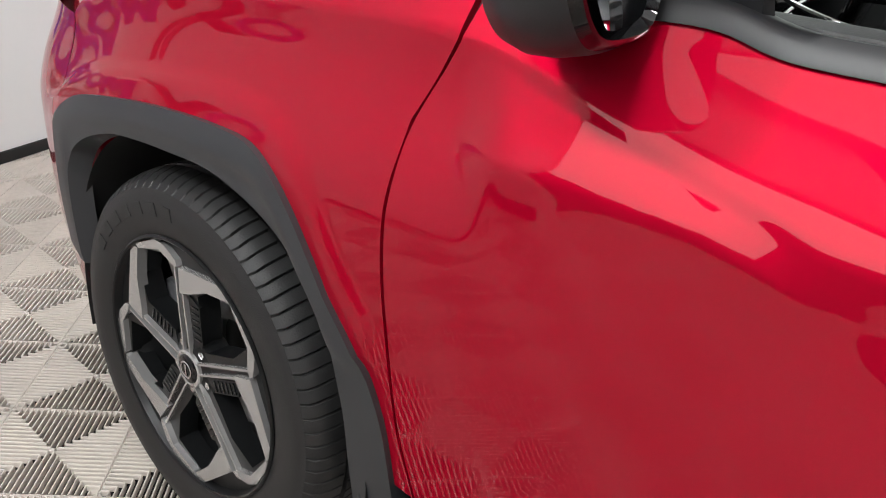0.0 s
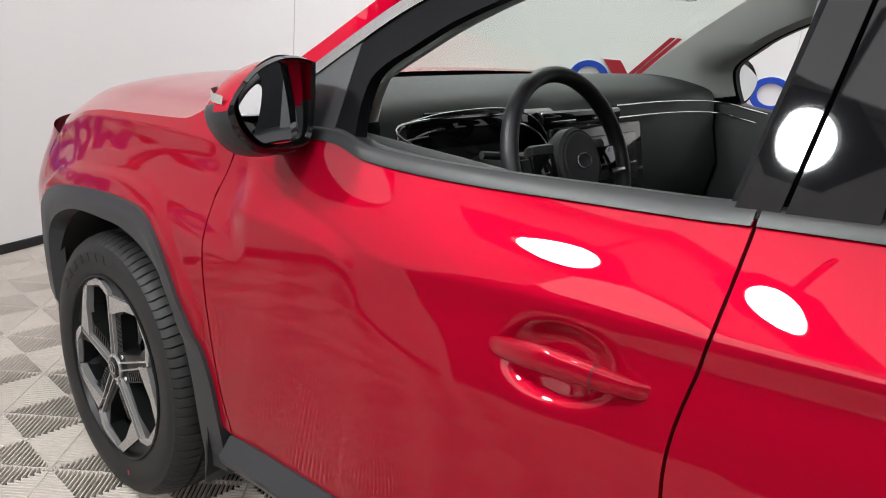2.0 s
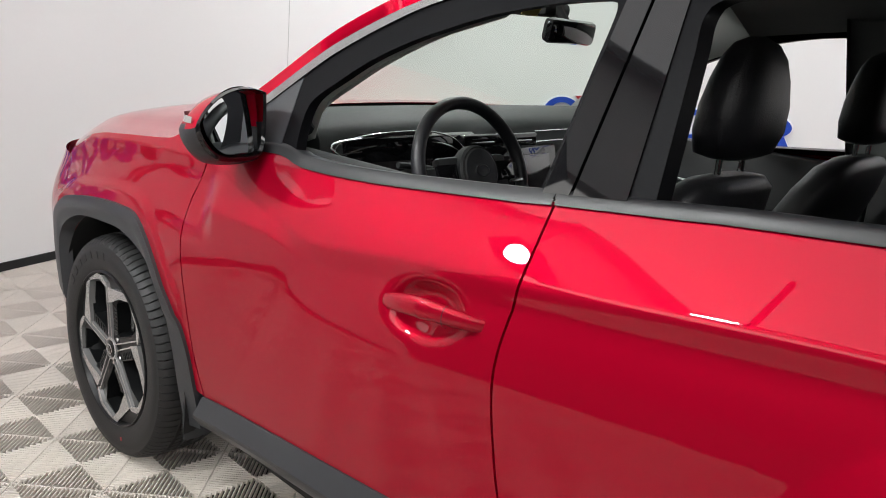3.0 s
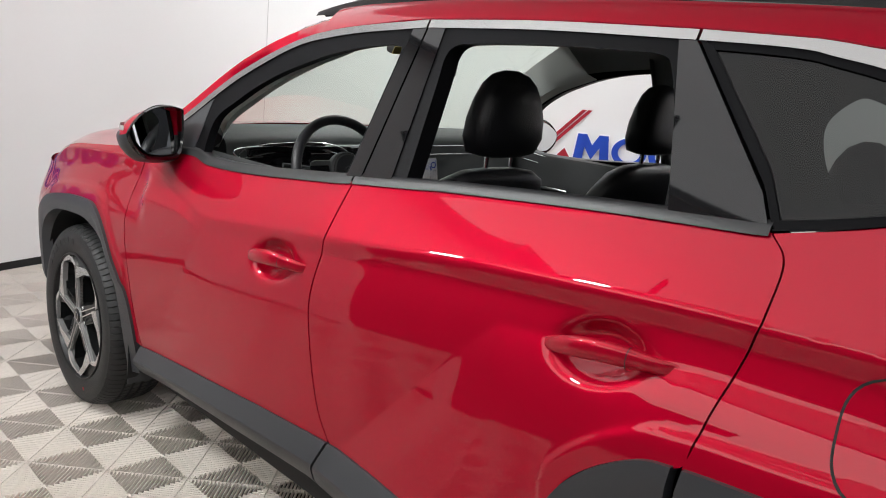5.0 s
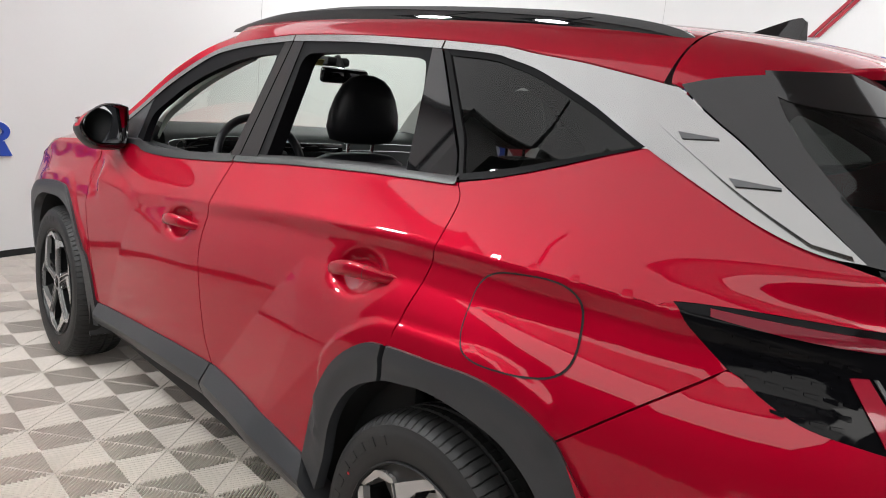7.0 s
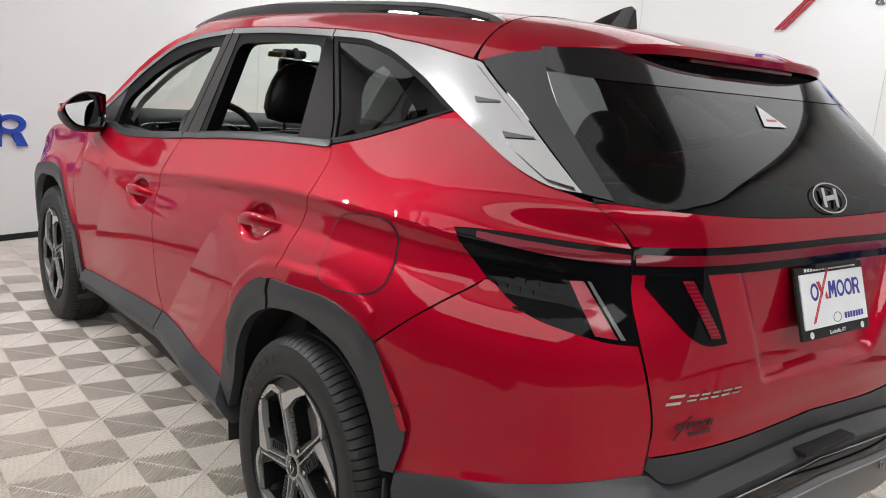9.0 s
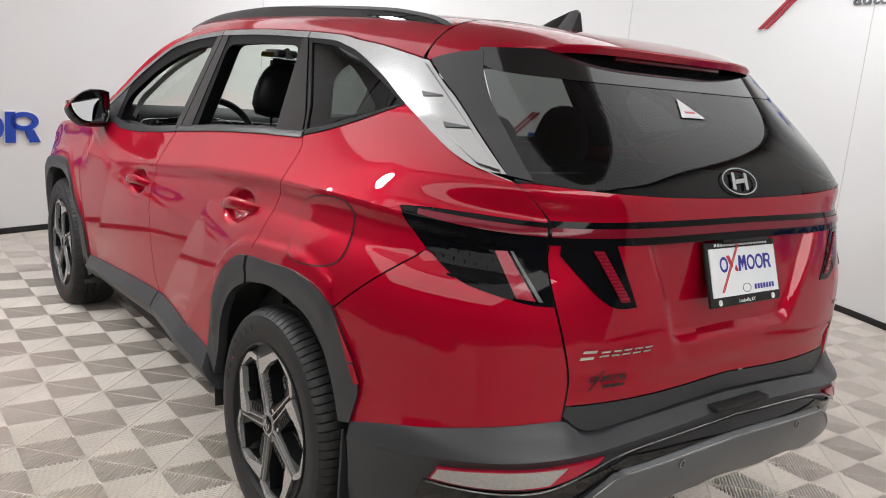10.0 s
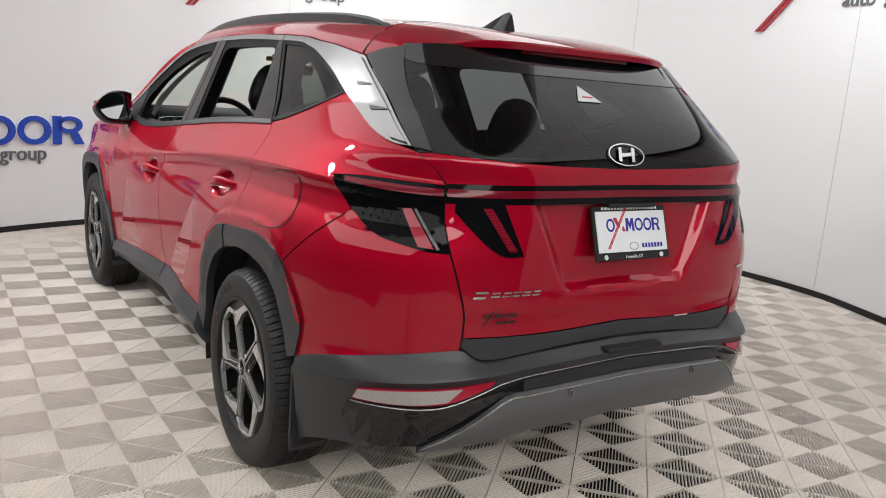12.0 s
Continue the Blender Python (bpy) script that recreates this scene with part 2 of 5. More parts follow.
def slopes(xs, ys):
    """Knots, steps and end slopes of a smooth monotone curve, worked out once for each curve."""
    key = (tuple(xs), tuple(ys))
    if key not in SLOPES:
        x, y = np.asarray(xs, float), np.asarray(ys, float)
        h = np.diff(x)
        d = np.diff(y) / h
        m = np.zeros(len(x))
        m[0], m[-1] = d[0], d[-1]
        for i in range(1, len(x) - 1):
            if d[i - 1] * d[i] > 0:
                w1, w2 = 2 * h[i] + h[i - 1], h[i] + 2 * h[i - 1]
                m[i] = (w1 + w2) / (w1 / d[i - 1] + w2 / d[i])
        SLOPES[key] = x, y, h, m
    return SLOPES[key]


def ip(v, xs, ys):
    """Smooth monotone interpolation."""
    x, y, h, m = slopes(xs, ys)
    q = np.clip(v, x[0], x[-1])
    i = np.clip(np.searchsorted(x, q) - 1, 0, len(h) - 1)
    t = (q - x[i]) / h[i]
    return ((1 + 2 * t) * (1 - t) ** 2 * y[i] + t * (1 - t) ** 2 * h[i] * m[i] + t * t * (3 - 2 * t) * y[i + 1] + t * t * (t - 1) * h[i] * m[i + 1])


def sstep(v):
    v = np.clip(v, 0, 1)
    return v * v * (3 - 2 * v)


def ramp(v, e=.14):
    """A straight rise from 0 to 1 with short eased ends."""
    v = np.clip(v, 0, 1)
    k = 2 * e * (1 - e)
    return np.where(v < e, v * v / k, np.where(v > 1 - e, 1 - (1 - v) ** 2 / k, (v - e / 2) / (1 - e)))


def crease_z(x):
    return ip(x, [-.06, -.033, .02, .05, .126, .25, .35, .45, .55, .60, .72, .80, .93, .975, 1.04, 1.11, 1.225, 1.575, 2.12, 2.65, 3.08, 3.4],
              [.945, .958, 1.000, 1.018, 1.036, 1.052, 1.060, 1.064, 1.064, 1.058, 1.027, 1.007, .977, .964, .963, .970, .985, 1.02, 1.075, 1.113, 1.13, 1.133])


def half_width(x, z):
    """Half the body's width at station x and height z, before the ends are rounded off."""
    xc = np.clip(x, -.06, 3.2)
    zc = crease_z(xc)
    yc = ip(xc, [0, .5, 1.0, 1.575, 2.12, 2.65, 3.2], [.872, .875, .880, .872, .860, .852, .850])
    zb = ip(xc, [.5, .9, 1.6, 2.6, 2.8, 2.95, 3.2], [1.10, 1.10, 1.162, 1.245, 1.30, 1.36, 1.32])
    zs = ip(xc, [-.06, -.033, .02, .05, .126, .25, .35, .45, .70, .95, 1.2, 1.575, 2.12, 2.65, 3.08, 3.4],
            [.945, .958, 1.000, 1.018, 1.036, 1.052, 1.060, 1.063, 1.030, .994, .986, 1.02, 1.075, 1.113, 1.13, 1.133])
    rise = z - zs
    top = zb - zs
    flat = sstep((xc - 1.5) / .35)
    lean, bend = .50 + .17 * flat, .8 * (1 - flat)
    yb = yc - lean * top - bend * top ** 2
    above = np.where(z < zb, yc - lean * rise - bend * rise ** 2, yb - (yb - .612) * (z - zb) / (1.57 - zb))
    yc = yc - lean * (zc - zs) - bend * (zc - zs) ** 2
    ud = ip(xc, [.9, 1.2, 1.6, 2.2, 3.0], [0, .006, .010, .015, .017])
    fold_f = xc + .72 * (.95 - z)
    fold_r = xc + 1.0 * (1.0 - z)
    d = zc - z
    grip = 0.0
    for gx, gz in ((1.375, .914), (2.41, .989)):
        grip = grip - .034 * np.exp(-np.minimum((((x - gx) / .082) ** 2 + ((z - gz - .10 * (x - gx)) / .046) ** 2) ** 2, 30))
    # the flat lower side, its folds, and the way up to the crease
    side = ip(xc, [0, .5, .8, 1.1, 1.2, 1.575, 2.12, 2.65, 3.2], [.893, .893, .897, .903, .904, .897, .885, .877, .875])
    side = side + ip(z, [.2, .3, .4, .5, .6, .7, .78, .85], [-.052, -.037, -.025, -.0155, -.008, -.003, -.0006, 0])
    side = side + np.minimum(.05 * np.maximum(0, 1.02 - fold_f), .022) * (z < 1.1)
    wedge = ramp(d / np.maximum(zc - .947, .045))
    belly = 1 - (1 - np.clip(d / .18, 0, 1)) ** 2
    front, doors = sstep((xc - .55) / .1), sstep((xc - .93) / .12)
    rise_in = sstep((d - .03) / .20) * (1 - front) + wedge * front
    rise_in = rise_in * (1 - doors) + belly * doors
    plane = side - (side - yc) * (1 - rise_in) - ud * sstep(d / .05) + ud * ramp((d - .05) / .15) + grip
    haunch = ip(d, [0, .05, .10, .13, .16, .20, .25, .31, .40, .60], [0, 0, .0235, .035, .0435, .050, .0535, .0555, .055, .045])
    haunch = yc - ud * sstep(d / .05) + haunch + np.minimum(.075 * np.maximum(0, fold_r - 2.25), .026) * sstep((d - .05) / .22) + grip
    below = plane + np.minimum(.13 * np.maximum(0, fold_r - 2.2), np.maximum(haunch - plane, 0))
    return np.where(d > 0, below, above)


def reach_rear(z):
    return ip(z, [.2, .4, .55, .62, .66, .9, 1.1, 1.2, 1.26, 1.55, 1.7], [1.08, 1.12, 1.15, 1.14, 1.11, 1.115, 1.10, 1.085, 1.055, .76, .60])


def reach_front(z):
    return ip(z, [.2, .5, .8, .95, 1.05, 1.3], [1.22, 1.28, 1.26, 1.18, 1.06, .5])


FLARES = []


def skin(u, z, off=0.0):
    """The point of the car's left side at u along it and height z; past the ends u runs round the corners to the centre line."""
    for line, u0, u1 in FLARES:
        if u0 < u < u1 and z < 1.0:
            d = float(np.sqrt(((line - np.array([u, z])) ** 2).sum(axis=1).min()))
            off += .007 * float(sstep((.060 - d) / .022))
    if u > X0R:
        th = np.radians(90 * (1 - (u - X0R) / LR))
        c, s = np.cos(th), np.sin(th)
        a = reach_rear(z)
        w = float(half_width(X0R + .5 * min(u - X0R, .6), z))
        e = float(ip(z, [.3, 1.0, 1.15, 1.25, 1.5], [4.4, 4.3, 4.15, 5.3, 5.3]))
        r = (abs(c / a) ** e + abs(s / w) ** e) ** (-1 / e) + off
        return (X0R + r * c, -r * s, z)
    if u < X0F:
        th = np.radians(90 * (1 - (X0F - u) / LF))
        c, s = np.cos(th), np.sin(th)
        a = reach_front(z)
        w = float(half_width(X0F - .5 * min(X0F - u, .92), z))
        r = (abs(c / a) ** NSE + abs(s / w) ** NSE) ** (-1 / NSE) + off
        return (X0F - r * c, -r * s, z)
    return (u, -float(half_width(u, z)) - off, z)


def crease_u(u):
    x = u if u <= X0R else X0R + .5 * min(u - X0R, .6)
    if u < X0F:
        x = X0F - .5 * min(X0F - u, .92)
    return float(crease_z(np.clip(x, -.06, 3.2)))


# ---- the booth: curved wall, luminous ceiling, lamps; open to a dark hall behind the camera ----
WALL_PLAN = [(-.22, -2.52), (-.42, -2.52), (-.85, -2.42), (-1.45, -2.02), (-1.87, -1.25), (-2.18, -.42), (-2.32, .35), (-2.05, 1.9), (-1.5, 2.95), (-.75, 3.6), (.2, 4.04), (1.14, 4.14), (1.9, 4.10),
             (2.65, 3.83), (4.0, 3.35), (5.2, 2.6), (5.8, 1.95), (6.1, 1.25), (6.2, .95)]
wall_line = curve2(WALL_PLAN, 221)
wall_mid = np.array([1.7, .6])


def wall_normals():
    d = np.gradient(wall_line, axis=0)
    nrm = np.stack([-d[:, 1], d[:, 0]], axis=1) / np.linalg.norm(d, axis=1)[:, None]
    return nrm if ((wall_mid - wall_line[110]) @ nrm[110]) > 0 else -nrm


WALL_IN = wall_normals()


def ring_wall(inset, thick, z0, z1):
    a, b = wall_line + WALL_IN * inset, wall_line + WALL_IN * (inset - thick)
    rows = [[(*p, z0), (*p, z1), (*q, z1), (*q, z0)] for p, q in zip(a, b)]
    v, f = grid(rows, close_v=True)
    f.append([0, 1, 2, 3])
    f.append([len(v) - 1 - i for i in range(4)])
    return v, f


tagged(part("wall", ring_wall(0.0, 0.12, -0.05, CEILING_Z + 0.1), WALL), "curved white booth wall of smooth panels", "wall", kind="structure")
tagged(part("baseboard", ring_wall(0.014, 0.014, 0.0, 0.045), BLACK), "low black baseboard along the curved wall", "baseboard", kind="structure")
# dark ceiling with a large luminous panel over the car
CEIL_PLAN = curve2(WALL_PLAN + [(6.2, -.6), (5.9, -2.0), (5.0, -3.0), (3.2, -3.4), (1.5, -3.3), (.4, -2.95), (-.22, -2.52)], 121)[:-1]
v = [(*p, CEILING_Z) for p in CEIL_PLAN] + [(*p, CEILING_Z + .08) for p in CEIL_PLAN]
n = len(CEIL_PLAN)
tagged(part("ceiling", (v, [list(range(n)), list(reversed(range(n, 2 * n)))] + [[i, (i + 1) % n, n + (i + 1) % n, n + i] for i in range(n)]), CEIL, smooth=False), "pale grey booth ceiling", "ceiling", kind="structure")
centre = CEIL_PLAN.mean(axis=0)
inner = centre + (CEIL_PLAN - centre) * .955
panel = thing("ceiling_light", "large ring-shaped glowing diffuser under the booth ceiling", "lamp")
hole = []
for p in inner:
    w = p - np.array([2.2, .1])
    k = 1 / math.sqrt((w[0] / 3.3) ** 2 + (w[1] / 1.15) ** 2)
    hole.append(np.array([2.2, .1]) + w * min(k, .97))
part("diffuser", grid([[(*p, CEILING_Z - .05), (*q, CEILING_Z - .05)] for p, q in zip(inner, hole)], close_u=True), CEILING_GLOW, panel, smooth=False)
part("frame", grid([[(*q, CEILING_Z - .001), (*q, CEILING_Z - .06), (*(centre + (q - centre) * 1.02), CEILING_Z - .06), (*(centre + (q - centre) * 1.02), CEILING_Z - .001)] for q in inner], close_u=True, close_v=True), SATIN, panel)
# white fascia over the booth's open side
fascia = curve2([(6.2, .95), (6.2, -.6), (5.9, -2.0), (5.0, -3.0), (3.2, -3.4), (1.5, -3.3), (.4, -2.95), (-.22, -2.52)], 60)
tagged(part("fascia", grid([[(*p, 2.55), (*p, CEILING_Z), (*(centre + (p - centre) * 1.03), CEILING_Z), (*(centre + (p - centre) * 1.03), 2.55)] for p in fascia], close_v=True), WALL, sharp=40), "white fascia over the booth's open side", "wall", kind="structure")
# the dark hall round the booth
tagged(part("hall_wall", grid([[(x, y, z) for z in (-.1, 5.2)] for x, y in ((-5, -13), (12, -13), (12, 7.5), (-5, 7.5))], close_u=True), HALL), "dark hall walls far behind the booth", "wall", kind="structure")
tagged(part("hall_ceiling", box(3.5, -2.75, 5.2, 17, 20.5, .1), HALL), "dark hall ceiling", "ceiling", kind="structure")


def hall_fill_panel(x, y, z, lx, ly, glow):
    """A broad fill light, added and unseen, hung under the hall's ceiling."""
    t = thing("fill_panel", "broad unseen fill light added under the hall ceiling", "lamp", group="hall light panels")
    part("housing", box(x, y, z + .04, lx + .06, ly + .06, .06, .01), HALL, t)
    part("diffuser", box(x, y, z, lx, ly, .03, .008), glow, t, "glowing white diffuser")
    for k in (-.4, .4):
        part("hanger", tube([(x + k * lx, y + k * ly, z + .05), (x + k * lx, y + k * ly, 5.16)], .008, 6), BLACK, t)


# added fill light: one for the car's near side and floor, one for the tailgate
hall_fill_panel(4.0, -8.6, 4.58, 15.0, 6.4, HALL_FILL)
hall_fill_panel(9.6, -1.0, 3.7, 3.6, 7.0, REAR_FILL)


def wall_frame(x, y, z):
    """A pose on the wall's face nearest to (x, y): its x runs to the right as seen from inside, y up, z out of the wall."""
    i = int(np.argmin(np.linalg.norm(wall_line - np.array([x, y]), axis=1)))
    n = Vector((*WALL_IN[i], 0))
    right = Vector((0, 0, 1)).cross(n)
    m = Matrix((right, Vector((0, 0, 1)), n)).transposed().to_4x4()
    m.translation = Vector((x, y, z)) + n * (n.dot(Vector((*wall_line[i], 0)) - Vector((x, y, 0))))
    return m


# seams between the wall's panels
for sx, sy in [(1.87, 4.165), (-2.185, 1.263), (-0.2, 3.9), (-1.6, -1.8), (4.9, 2.8)]:
    m = wall_frame(sx, sy, 0)
    tagged(part("wall_seam", moved(box(0, 1.65, 0.0015, 0.003, 3.2, 0.003), m), SEAM), "thin seam between two wall panels", "seam", kind="structure")


def round_lamp(x, y, z, target, r=0.11):
    """A round lamp on a pole from the ceiling, aimed at the car."""
    t = thing("round_lamp", "round white studio lamp on a thin black pole", "lamp", (0, 0, 0), "round studio lamps")
    m = look((x, y, z), target)
    a = np.linspace(0, 2 * math.pi, 32, endpoint=False)
    rim = [[(r * k * math.cos(w), r * k * math.sin(w), d) for k, d in ((1.0, -.005), (1.06, -.012), (1.10, .03), (.5, .12), (.05, .12))] for w in a]
    part("housing", moved(grid(rim, close_u=True), m), BLACK, t)
    part("diffuser", moved(([(r * math.cos(w), r * math.sin(w), -.006) for w in a], [list(reversed(range(32)))]), m), LAMP, t, "glowing white diffuser", smooth=False)
    part("backplate", moved(extruded(polygon([(-.30, 0), (-.12, -.17), (.12, -.17), (.30, 0), (.12, .17), (-.12, .17)]), .01), m @ Matrix.Translation((0, 0, .035))), BLACK, t, "black backplate", smooth=False)
    back = m @ Vector((0, 0, .11))
    part("pole", tube([tuple(back), (back.x, back.y - .02, CEILING_Z - .06), (back.x, back.y - .02, CEILING_Z + .01)], .018, 10), BLACK, t)
    return t


for lx, ly, lz in ((.92, -2.30, 2.48), (-.08, -2.3, 2.38)):
    round_lamp(lx, ly, lz, (1.2, -.9, 1.0))
# two more lamps, unseen, added only to brighten the far walls and floor
for lx, ly, lr in ((2.4, 3.0, .13), (-.9, 1.6, .13)):
    round_lamp(lx, ly, 3.18, (lx - .5, ly, 0), lr)


# ---- the car: body panels in (u, z) ----
car = thing("car", "red metallic compact SUV with its side windows open", "car")

GAP = 0.0028
GAP_F = [(.54, .404), (.512, .52), (.497, .657), (.488, .764), (.49, .867), (.50, .96), (.547, 1.06)]
GAP_F_TOP = [(.547, 1.06), (.555, 1.10)]
GAP_B = [(1.66, .503), (1.614, .585), (1.583, .715), (1.565, .867), (1.583, 1.0225)]
GAP_B_TOP = [(1.583, 1.0225), (1.582, 1.09), (1.578, 1.156)]
GAP_R = [(2.635, .872), (2.648, .91), (2.664, .973), (2.690, 1.044), (2.718, 1.117)]
GAP_R_TOP = [(2.718, 1.117), (2.715, 1.204), (2.66, 1.243)]
BELT_F = [(.555, 1.10), (.787, 1.12), (.901, 1.103), (1.134, 1.111), (1.455, 1.141), (1.578, 1.156)]
BELT_R = [(1.578, 1.156), (1.81, 1.179), (1.923, 1.191), (2.30, 1.222), (2.66, 1.243)]
SILL_F = [(.54, .404), (.9, .443), (1.289, .481), (1.66, .503)]
SILL_R = [(1.66, .503), (1.89, .505), (2.09, .495), (2.30, .465)]
ARCH_F = [(-.53, .45), (-.525, .56), (-.507, .675), (-.485, .737), (-.419, .790), (-.329, .822), (-.137, .854), (.071, .868), (.204, .859), (.306, .794), (.429, .65), (.484, .541), (.495, .41)]
ARCH_R = [(2.30, .465), (2.357, .645), (2.43, .769), (2.54, .85), (2.635, .872), (2.835, .885), (3.008, .895), (3.15, .88), (3.235, .846)]

FLARES.append((curve2(ARCH_F[:-2], 90), -.7, .47))
FLARES.append((curve2(ARCH_R, 90), 2.36, 3.22))


def shifted(line, d):
    return [(u + d, z) for u, z in line]


def crease_line(u0, u1, n=24):
    return [(u, crease_u(u)) for u in np.linspace(u0, u1, n)]


def both_sides(name, data, mat, label="", smooth=True, sharp=35.0):
    a = part(name, data, mat, car, label, smooth, sharp)
    b = part(name, mirrored(data), mat, car, label, smooth, sharp)
    return a, b


# front doors
left_low, left_up = shifted(GAP_F, GAP), shifted(GAP_F_TOP, GAP)
right_low, right_up = shifted(GAP_B, -GAP), shifted(GAP_B_TOP, -GAP)
cr = [left_low[-1]] + crease_line(.57, 1.57, 40) + [right_low[-1]]
front_door = skin_panel([coons(left_low, right_low, shifted(SILL_F, 0), cr, 140, 84), coons(left_up, right_up, cr, shifted(BELT_F, 0), 140, 16)])
doors_f = both_sides("front_door", front_door, RED)
# rear doors
left_low, left_up = shifted(GAP_B, GAP), shifted(GAP_B_TOP, GAP)
right_low = shifted(ARCH_R[:5], -GAP) + shifted(GAP_R[1:], -GAP)
right_up = shifted(GAP_R_TOP, -GAP)
cr = [left_low[-1]] + crease_line(1.60, 2.70, 40) + [right_low[-1]]
rear_door = skin_panel([coons(left_low, right_low, SILL_R, cr, 140, 84), coons(left_up, right_up, cr, BELT_R, 140, 16)])
doors_r = both_sides("rear_door", rear_door, RED)

# front fenders
diag = [(.204, .859), (.35, .905), (.50, .96)]
f_low = coons([(.495, .41), (.484, .541), (.429, .65), (.306, .794), (.204, .859)], shifted(GAP_F[:6], -GAP), [(.495, .41), (.54 - GAP, .404)], diag[:2] + [(.50 - GAP, .96)], 16, 40)
FCREASE = [(-.515, .905)] + crease_line(-.45, .5, 20) + [(.547 - GAP, 1.06)]
f_mid = coons([(-.485, .737), (-.505, .83), (-.515, .905)], shifted(GAP_F[5:], -GAP), [(-.485, .737), (-.419, .790), (-.329, .822), (-.137, .854), (.071, .868), (.204, .859), (.35, .905), (.50 - GAP, .96)],
              FCREASE, 70, 20)
FENDER_TOP = [(-.52, .925), (-.471, .966), (-.378, 1.009), (-.228, 1.041), (-.073, 1.057), (.075, 1.069), (.282, 1.085), (.335, 1.096), (.384, 1.115), (.43, 1.138), (.50, 1.150), (.555 - GAP, 1.152)]
f_top = coons([(-.515, .905), (-.52, .925)], [(.547 - GAP, 1.06), (.555 - GAP, 1.152)], FCREASE, FENDER_TOP, 70, 8)
both_sides("front_fender", skin_panel([f_low, f_mid, f_top]), RED)
# front bumper
fb = coons([(-1.5, .28), (-1.5, .90)], [(-.53, .30), (-.53, .45), (-.525, .56), (-.507, .675), (-.485 - GAP, .737), (-.505 - GAP, .83), (-.52 - GAP, .925)], [(-1.5, .28), (-.53, .30)], [(-1.5, .90), (-.9, .925), (-.52 - GAP, .925)], 40, 30)
d = skin_panel([fb], flange=0)
part("front_bumper", join(d, mirrored(d)), RED, car, "red front bumper cover")

# rear quarter panels
TAIL_TIP = (3.428, 1.136)
TAIL_TOP = [TAIL_TIP, (3.53, 1.1465), (3.629, 1.150), (3.72, 1.150), (3.820, 1.149)]
TAIL_LOW = [TAIL_TIP, (3.455, 1.105), (3.529, 1.050), (3.58, 1.018), (3.636, .992), (3.723, .974), (3.784, .963), (3.845, .962)]
GATE_GAP = [(3.895, .690), (3.896, .79), (3.873, .88), (3.846, .962), (3.822, 1.05), (3.820, 1.149), (3.785, 1.19), (3.735, 1.231)]
GLASS_LOW_Q = [(2.66, 1.243), (2.85, 1.272), (3.07, 1.315), (3.332, 1.374)]
SILVER_LOW = [(3.332, 1.374), (3.46, 1.325), (3.572, 1.275), (3.65, 1.251), (3.715, 1.244)]
SEAM_B = [(3.235, .846), (3.381, .954), (3.495, 1.028), (3.529, 1.050)]
q_up = coons(shifted(GAP_R_TOP, GAP), [(3.818, 1.149), (3.785, 1.19), (3.732, 1.231)], crease_line(2.718 + GAP, 3.40, 30) + TAIL_TOP[:-1] + [(3.818, 1.149)],
             [(2.66 + GAP, 1.243)] + GLASS_LOW_Q[1:] + SILVER_LOW[1:-1] + [(3.732, 1.231)], 100, 16)
q_low = coons(shifted(GAP_R, GAP), SEAM_B[:-1] + [(3.527, 1.050)], [(2.635 + GAP, .872)] + ARCH_R[5:], crease_line(2.718 + GAP, 3.40, 24) + [TAIL_TIP, (3.455, 1.105), (3.527, 1.050)], 70, 34)
both_sides("quarter_panel", skin_panel([q_up, q_low]), RED)
# red corner of the rear bumper
RED_LOW = [(3.34, .566), (3.44, .602), (3.548, .632), (3.68, .66), (3.806, .680), (3.893, .686)]
b_corner = coons([(3.34, .566), (3.366, .677), (3.31, .765), (3.238, .843)], [(3.893 - GAP, .686), (3.896 - GAP, .79), (3.873 - GAP, .88), (3.846 - GAP, .962)], RED_LOW,
                 [(u + .004, z - .004) for u, z in SEAM_B] + TAIL_LOW[3:-1] + [(3.843, .960)], 60, 30)
both_sides("bumper_corner", skin_panel([b_corner]), RED)

# dark backing behind the shut lines
for line in (GAP_F + GAP_F_TOP[1:], GAP_B + GAP_B_TOP[1:], GAP_R + GAP_R_TOP[1:], GATE_GAP, SEAM_B):
    both_sides("shut_line", band(shifted(line, -.02), shifted(line, .02), 40, 2, -0.012, 0), BLACK)


# tailgate, both halves welded on the centre line
def gate_panel(name, left, bottom, top, n, mat, label="", off=0.0, flange=0.012, m=60, centre=None):
    g = coons(left, [bottom[-1], top[-1]], bottom, top, m, n)
    d = skin_panel([g], off, 0)
    return part(name, join(d, mirrored(d)), mat, car, label, sharp=30)


low = coons([(3.90, .722), (3.899, .79), (3.876, .88), (3.849, .962), (3.825, 1.05), (3.823, 1.112)], [(4.5, .733), (4.5, 1.118)], [(3.90, .722), (4.2, .722), (4.5, .733)], [(3.823, 1.112), (4.15, 1.116), (4.5, 1.118)], 70, 40)


def recess(u, z):
    side = sstep((u - (4.10 + .10 * (1.08 - z) / .2)) / .04)
    up = sstep((z - .842) / .03)
    fold = .012 * sstep((.80 - z) / .05)
    return -.030 * side * up * sstep((1.13 - z) / .02 + .4) - fold * 0.5


def lifted(g, f):
    rows = []
    for row in g:
        rows.append([skin(p[0], p[1], float(f(p[0], p[1]))) for p in row])
    return grid(rows)


